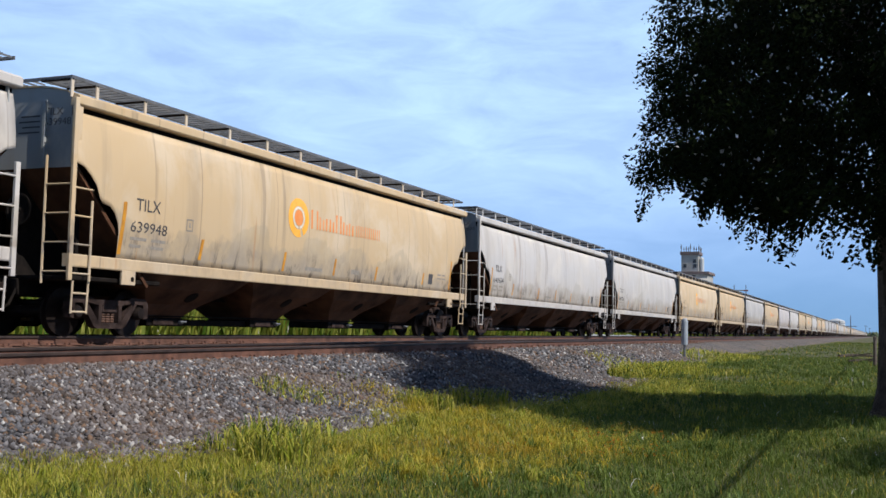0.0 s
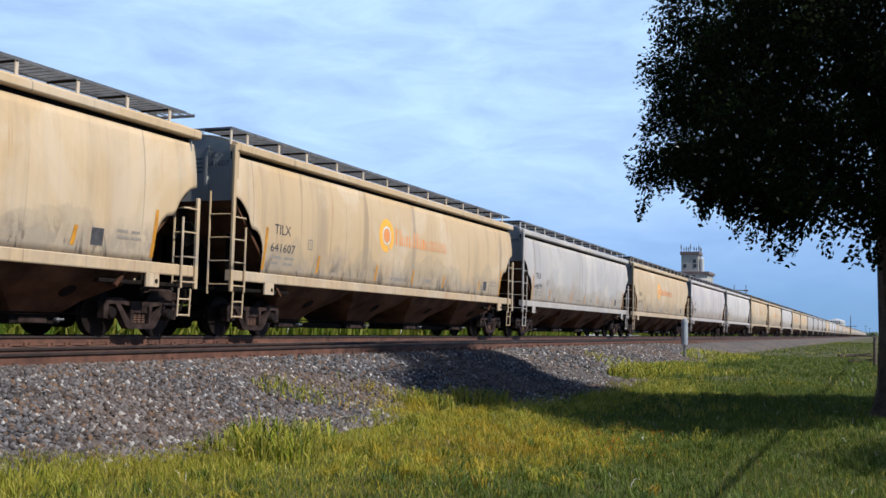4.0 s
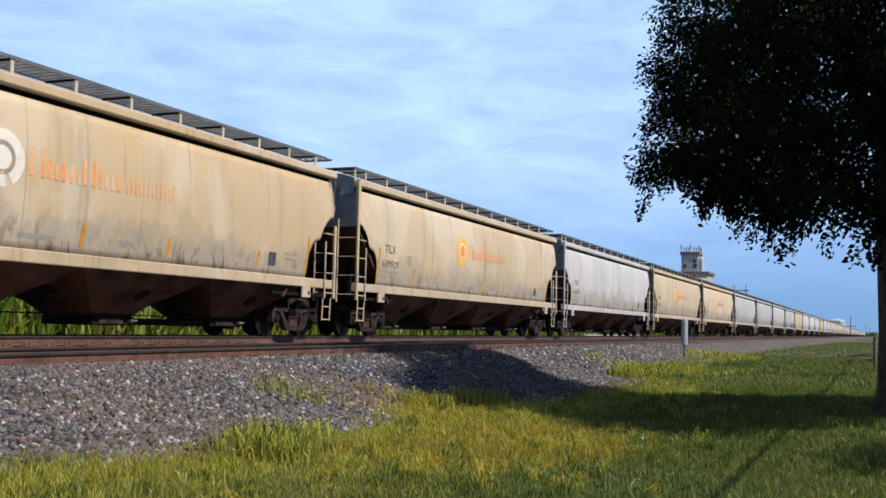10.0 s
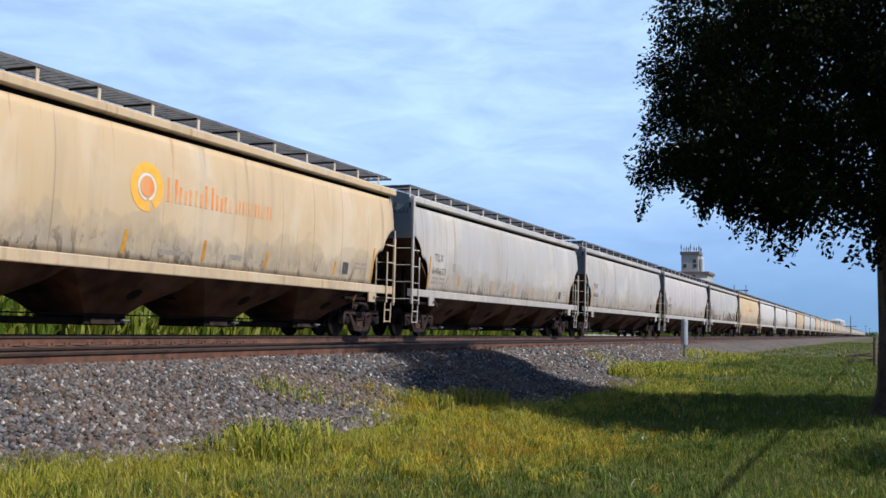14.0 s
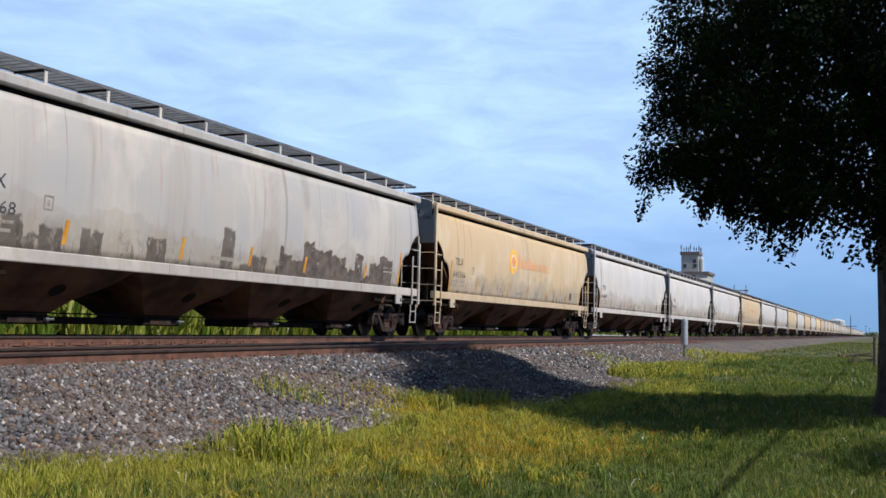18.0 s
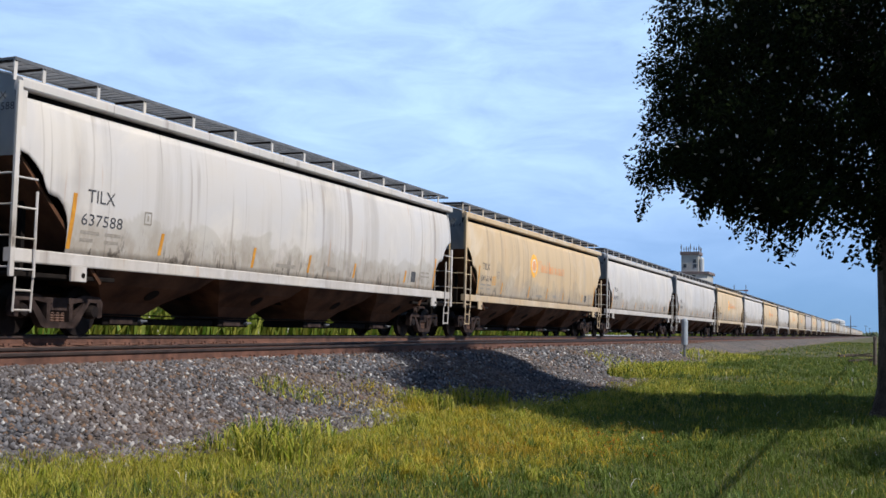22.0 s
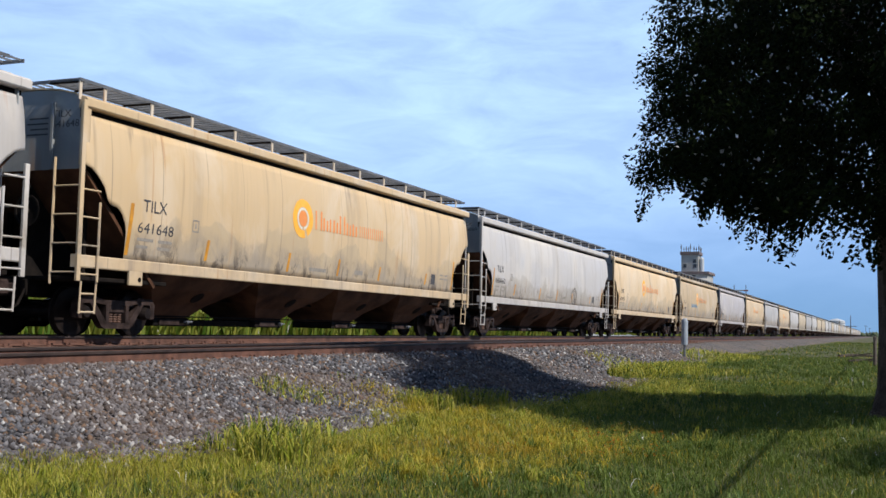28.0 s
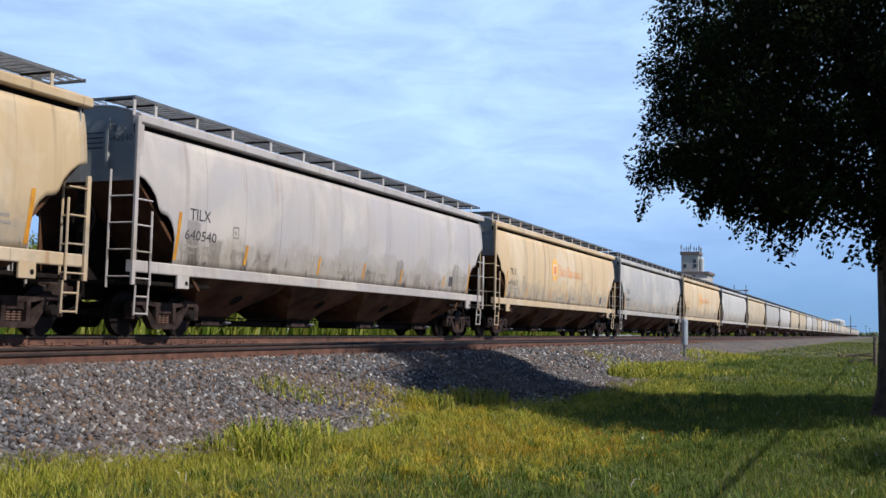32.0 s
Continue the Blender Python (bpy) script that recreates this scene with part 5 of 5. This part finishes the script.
    for k in range(16):
        t = C[rng.integers(len(C) - 200)] * np.array([0.8, 0.8, 1.0]) + np.array([0, 0, 0.4])
        bm = bmesh.new()
        a = Vector((0, 0.05, rng.uniform(2.2, 4.2)))
        e = Vector(t)
        m = a.lerp(e, 0.5) + Vector((0, 0, 0.5))
        rod(bm, a, m, 0.11, 7, 0.07)
        rod(bm, m, e, 0.07, 7, 0.015)
        part("limb", bm, BARK, root)
    V, F = [], []
    o = 0
    for q, spray in zip(C, small):
        n = 26 if spray else int(rng.uniform(75, 150))
        r = rng.uniform(0.10, 0.16) if spray else rng.uniform(0.26, 0.48)
        g = rng.normal(0, 1, (n, 3))
        g *= (r * rng.uniform(0.1, 1, n) ** 0.5 / np.linalg.norm(g, axis=1))[:, None]
        g[:, 2] = g[:, 2] * 0.75 - 0.2 * rng.uniform(0, 1, n) ** 3
        c = q + g
        # the leaves of a clump hang much the same way
        ax = rng.normal(0, 0.5, (n, 3)) + rng.normal(0, 0.5, 3) + 1.2 * g + np.array([-0.25, 0.35, -0.55])
        ax /= np.linalg.norm(ax, axis=1)[:, None]
        up = rng.normal(0, 1, (n, 3))
        sd = np.cross(ax, up)
        sd /= np.linalg.norm(sd, axis=1)[:, None]
        nn = np.cross(ax, sd)
        ln = rng.uniform(0.055, 0.10, n)[:, None]
        w = ln * 0.29
        v = np.stack([c - ax * ln / 2, c + sd * w + nn * w * 0.3, c + ax * ln / 2, c - sd * w + nn * w * 0.3], 1)
        V.append(v.reshape(-1, 3))
        F.append((np.array([(0, 1, 2), (0, 2, 3)])[None] + (o + np.arange(n) * 4)[:, None, None]).reshape(-1, 3))
        o += 4 * n
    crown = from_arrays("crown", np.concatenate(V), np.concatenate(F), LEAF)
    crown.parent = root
    crown["label"] = "dense crown of small leaves, shade darkened into their colour"


build_tree()


# ---- trackside and far things ----
def marker_post():
    root = tagged(empty("marker_post", pose(42.0, 7.0, float(land_z(42.0, 7.0)))), "pale grey round-topped cable marker post beside the track", "marker post")
    bm = bmesh.new()
    lathe(bm, [(0.115, 0.50), (0.125, 0.52), (0.125, 1.42), (0.105, 1.50), (0.045, 1.54)], Matrix(), 16)
    part("tube", bm, POSTGREY, root, "weathered pale grey plastic tube")
    bm = bmesh.new()
    rod(bm, (0, 0, -0.1), (0, 0, 0.52), 0.045, 8)
    part("stake", bm, GRATE, root, "grey steel stake")


marker_post()


def fence_post():
    root = tagged(empty("fence_post", pose(45.0, 0.12, float(land_z(45, 0.12)))), "weathered wooden fence post near the tree", "fence post")
    bm = bmesh.new()
    rod(bm, (0, 0, -0.2), (0.02, 0, 1.15), 0.075, 8, 0.065)
    part("post", bm, POLEWOOD, root)
    bm = bmesh.new()
    rod(bm, (0.02, 0, 1.15), (0.02, 0, 1.19), 0.07, 8, 0.03)
    part("post_cap", bm, POLEWOOD, root)


fence_post()


def fallen_branch(x, y, a, ln, r):
    bm = bmesh.new()
    pts = [Vector((0, 0, 0.05)), Vector((ln * 0.4, 0.1, 0.13)), Vector((ln * 0.75, 0.0, 0.08)), Vector((ln, 0.15, 0.12))]
    for i, (p, q) in enumerate(zip(pts, pts[1:])):
        rod(bm, p, q, r * (1 - 0.25 * i), 7, r * (0.75 - 0.2 * i))
    rod(bm, pts[1], pts[1] + Vector((0.5, -0.5, 0.12)), r * 0.5, 6, r * 0.2)
    me_ob = part("fallen_branch", bm, BARK, None)
    me_ob.matrix_basis = pose(x, y, float(land_z(x, y)), 0, 0, a)
    tagged(me_ob, "dead branch lying in the grass", "branch", "fallen branches")


fallen_branch(62, 2.0, -50, 3.4, 0.10)
fallen_branch(50, 1.2, -65, 2.0, 0.08)


def wall_box(name, parent, x0, x1, y0, y1, z0, z1, mat, label=""):
    bm = bmesh.new()
    box(bm, x0, x1, y0, y1, z0, z1, 0.06)
    return part(name, bm, mat, parent, label)


def grain_elevator():
    root = tagged(empty("grain_elevator", pose(520, 76, -0.95)), "concrete grain elevator with a tall headhouse", "grain elevator")
    low = wall_box("workhouse", root, 0, 19, 0, 17.6, 0, 29.6, CONCRETE, "stained concrete workhouse block")
    wall_box("parapet", low, -0.9, 19.9, -0.9, 18.5, 29.4, 30.7, ROOFING, "dull red-brown roof edge")
    top = wall_box("headhouse", root, 2, 11, 4.6, 12.8, 30.6, 39.6, CONCRETE, "square concrete headhouse")
    wall_box("parapet", top, 1.4, 11.6, 4.0, 13.4, 38.9, 40.5, ROOFING, "dark overhanging roof edge")
    for y, z in ((6.2, 33.6), (11.0, 33.6), (6.4, 35.9), (6.4, 28.0), (11.4, 28.0), (15.4, 27.6)):
        wall_box("window", top if z > 30 else low, 1.86 if z > 30 else -0.14, 2.1 if z > 30 else 0.1, y - 0.75, y + 0.75, z - 0.9, z + 0.9, DARKGLASS)
    bm = bmesh.new()
    lathe(bm, [(1.15, 30.7), (1.15, 37.0), (0.6, 37.8), (0.2, 38.0)], pose(4.2, 3.3, 0), 18)
    part("leg_casing", bm, WHITE, root, "white steel casing of the elevator leg")
    for i in range(4):
        bm = bmesh.new()
        lathe(bm, [(5.2, 0), (5.2, 26.5), (4.9, 27.0)], pose(-4.6, 4 + i * 10.2, 0), 20)
        part("silo", bm, CONCRETE, root, "round concrete silo")
    for x, y, h in ((2, 4.4, 3.4), (2.2, 5.6, 2.2), (2.2, 6.7, 2.8), (2, 8.4, 3.9), (2.1, 9.3, 2.4), (2.1, 10.4, 2.6), (2.2, 11.6, 2.3), (2.2, 12.9, 3.8), (8, 4.6, 2.6), (10.5, 4.6, 2.8)):
        bm = bmesh.new()
        rod(bm, (x, y, 40.5), (x, y, 40.5 + h), 0.2, 6, 0.12)
        rod(bm, (x, y, 40.3 + h * 0.45), (x, y, 40.2 + h * 0.8), 0.34, 6)
        part("antenna", bm, GRATE, root)


grain_elevator()


def storage_tank():
    root = tagged(empty("storage_tank", pose(780, 26.5, -0.95)), "white round steel storage tank far off", "tank")
    bm = bmesh.new()
    lathe(bm, [(5.6, 0), (5.6, 11.4), (3.0, 12.4), (0.4, 13.0)], Matrix(), 28)
    part("shell", bm, WHITE, root)
    bm = bmesh.new()
    lathe(bm, [(5.66, 9.6), (5.66, 9.9)], Matrix(), 28)
    part("band", bm, GRATE, root)
    wall_box("shed", root, -9, 6, 6.5, 12, 0, 12.2, CONCRETE, "grey metal shed")


storage_tank()


def utility_pole(x, y, h, arm_z, label, arm=1.2):
    root = tagged(empty("utility_pole", pose(x, y, -0.95)), label, "utility pole", "poles along the line")
    bm = bmesh.new()
    rod(bm, (0, 0, 0), (0, 0, h), 0.19, 8, 0.11)
    pole = part("pole", bm, POLEWOOD, root)
    bm = bmesh.new()
    box(bm, -0.08, 0.08, -arm, arm, arm_z - 0.1, arm_z + 0.1)
    arm_ob = part("crossarm", bm, POLEWOOD, root)
    for u in (-0.9, -0.4, 0.4, 0.9):
        bm = bmesh.new()
        rod(bm, (0, u * arm, arm_z + 0.1), (0, u * arm, arm_z + 0.32), 0.06, 6, 0.04)
        part("insulator", bm, WHITE, arm_ob)


utility_pole(430, 9.6, 9.0, 4.9, "wooden pole with a low crossarm beside the track", 2.2)
utility_pole(620, 19.6, 9.5, 8.8, "wooden utility pole beyond the train")
utility_pole(900, 9.0, 10.0, 9.2, "wooden utility pole far down the line")
utility_pole(1150, 8.0, 10.0, 9.2, "wooden utility pole far down the line")


def gantry():
    root = tagged(empty("signal_gantry", pose(400, 44.6, -0.95)), "steel gantry with a red and white crossbeam", "gantry")
    for y in (0, 4.2):
        bm = bmesh.new()
        rod(bm, (0, y, 0), (0, y, 19.0), 0.14, 8)
        part("mast", bm, GRATE, root)
    for k, (a, b) in enumerate(((-0.8, 0.9), (0.9, 3.3), (3.3, 5.0))):
        bm = bmesh.new()
        box(bm, -0.3, 0.3, a, b, 16.7, 17.2)
        part("beam", bm, REDPAINT if k != 1 else WHITE, root)
    bm = bmesh.new()
    rod(bm, (0, 0.1, 14.6), (0, 4.1, 14.6), 0.08, 6)
    rod(bm, (0, 0.1, 14.6), (0, 4.1, 16.4), 0.07, 6)
    part("brace", bm, GRATE, root)


gantry()


# added white cylinders stand in for low bright spots beyond the train
def culvert_pipe(x, y, ln, a):
    bm = bmesh.new()
    rod(bm, (-ln / 2, 0, 0.42), (ln / 2, 0, 0.42), 0.42, 16)
    for i in range(int(ln)):
        rod(bm, (-ln / 2 + i + 0.4, 0, 0.42), (-ln / 2 + i + 0.55, 0, 0.42), 0.45, 16)
    ob = part("culvert_pipe", bm, WHITE, None)
    ob.matrix_basis = pose(x, y, -0.95, 0, 0, a)
    tagged(ob, "white ribbed cylinder added for a pale spot in the field", "pipe", "pipes in the field")


culvert_pipe(104, 25.3, 5.0, 80)
culvert_pipe(118, 25.8, 7.0, 15)
culvert_pipe(103, 22.6, 3.0, 70)


def overhead_cable():
    """The line whose shadow runs along the grass."""
    y, top = -4.19, 5.0
    for x in (-28, 72):
        root = tagged(empty("roadside_pole", pose(x, y, -0.85)), "wooden pole carrying a single cable", "utility pole", "roadside poles")
        bm = bmesh.new()
        rod(bm, (0, 0, -0.3), (0, 0, top + 1.05), 0.15, 8, 0.10)
        part("pole", bm, POLEWOOD, root)
        bm = bmesh.new()
        rod(bm, (0, 0, top + 0.8), (0, 0.14, top + 0.85), 0.03, 6)
        part("bracket", bm, GRATE, root)
    bm = bmesh.new()
    pts = [Vector((-28 + 100 * i / 20, y, top - 0.35 * (1 - ((i - 10) / 10) ** 2))) for i in range(21)]
    for p, q in zip(pts, pts[1:]):
        rod(bm, p, q, 0.024, 6)
    ob = part("overhead_cable", bm, BLACK, None)
    tagged(ob, "black cable strung between two poles", "cable")


overhead_cable()


def far_trees():
    rng = np.random.default_rng(31)
    V, F = [], []
    tri = np.array([(0, 1, 4), (1, 2, 4), (2, 3, 4), (3, 0, 4), (1, 0, 5), (2, 1, 5), (3, 2, 5), (0, 3, 5)])
    octa = np.array([(1, 0, 0), (0, 1, 0), (-1, 0, 0), (0, -1, 0), (0, 0, 1), (0, 0, -1)], float)
    for k in range(900):
        x, y = rng.uniform(1700, 2400), rng.uniform(-160, 1400)
        r = rng.uniform(2.5, 5.0)
        c = np.array([x, y, rng.uniform(0, 6.0)])
        F.append(tri + 6 * k)
        V.append(c + octa * r * rng.uniform(0.6, 1.3, (6, 1)))
    tagged(from_arrays("far_woods", np.concatenate(V), np.concatenate(F), FARTREE), "low belt of trees on the horizon", "woods", "", "stuff")


far_trees()


def tree_belt():
    """Row of broad trees beyond the crop, glimpsed between the cars."""
    rng = np.random.default_rng(44)
    x = 12.0
    while x < 190:
        y, h = 66 + rng.uniform(-3, 3), rng.uniform(6.5, 9.0)
        root = tagged(empty("field_tree", pose(x, y, -0.95)), "broad green tree at the edge of the field", "tree", "trees beyond the field")
        bm = bmesh.new()
        rod(bm, (0, 0, -0.1), (0, 0, h * 0.5), 0.22, 8, 0.14)
        part("trunk", bm, BARK, root)
        n = 4200
        g = rng.normal(0, 1, (n, 3))
        g *= (rng.uniform(0.35, 1, n) ** 0.4 / np.linalg.norm(g, axis=1))[:, None]
        g *= 1 + 0.2 * np.sin(4 * g[:, :1] + 3 * g[:, 1:2])
        c = g * np.array([h * 0.45, h * 0.42, h * 0.45]) + np.array([0, 0, h * 0.55])
        a, b = rng.normal(0, 1, (n, 3)), rng.normal(0, 1, (n, 3))
        V = np.stack([c + a * 0.13, c - a * 0.13 + b * 0.08, c + b * 0.16], 1).reshape(-1, 3)
        crown = from_arrays("crown", V, np.arange(3 * n).reshape(-1, 3), CORN)
        crown.parent = root
        x += rng.uniform(4.5, 7.5)


tree_belt()


# ---- motion ----
TRAVEL = [(0, 0.04), (1, 18.80), (2, 38.66), (3, 58.70), (4, 77.9), (5, 97.2), (6, 116.47), (7, 136.5), (8, 156.6), (9, 175.85), (10, 196.2), (11, 215.2), (12, 236.05), (13, 256.2), (14, 275.4),
          (15, 295.5), (16, 315.6), (17, 335.7), (18, 356.5), (19, 375.75), (20, 396.2), (21, 415.90), (22, 436.73), (23, 457.48), (24, 477.1), (25, 497.92), (26, 518.4), (27, 538.9), (28, 559.54), (29, 579.21), (30, 600.33), (31, 621.2), (32, 640.95)]


def travelled(t):
    return float(np.interp(t, [a for a, _ in TRAVEL], [b for _, b in TRAVEL]))


def motions():
    for i, car in enumerate(TRAIN):
        home = START + PITCH * (i - 2) + 10.0
        walk(car, [(t, pose(home - d, TRAIN_Y, 0)) for t, d in TRAVEL])
    # wheels roll without slipping; wheelsets at the same place on their truck share one set of keys
    done = {}
    for car in TRAIN:
        for w in car.children_recursive:
            if w.name.split(".")[0] != "wheelset":
                continue
            x = w.matrix_basis.translation.x
            key = round(x, 2)
            if key not in done:
                turn, rows, last = 0.0, [], travelled(0)
                for f in range(0, 961):
                    d = travelled(f / 30)
                    turn -= min(87.0, math.degrees((d - last) / 0.457)) if f else 0.0
                    last = d
                    rows.append((f / 30, pose(x, 0, 0.457, 0, turn, 0)))
                walk(w, rows)
                done[key] = w
            else:
                src = done[key]
                w.rotation_mode = "QUATERNION"
                ad = w.animation_data_create()
                ad.action = src.animation_data.action
                ad.action_slot = src.animation_data.action_slot


motions()
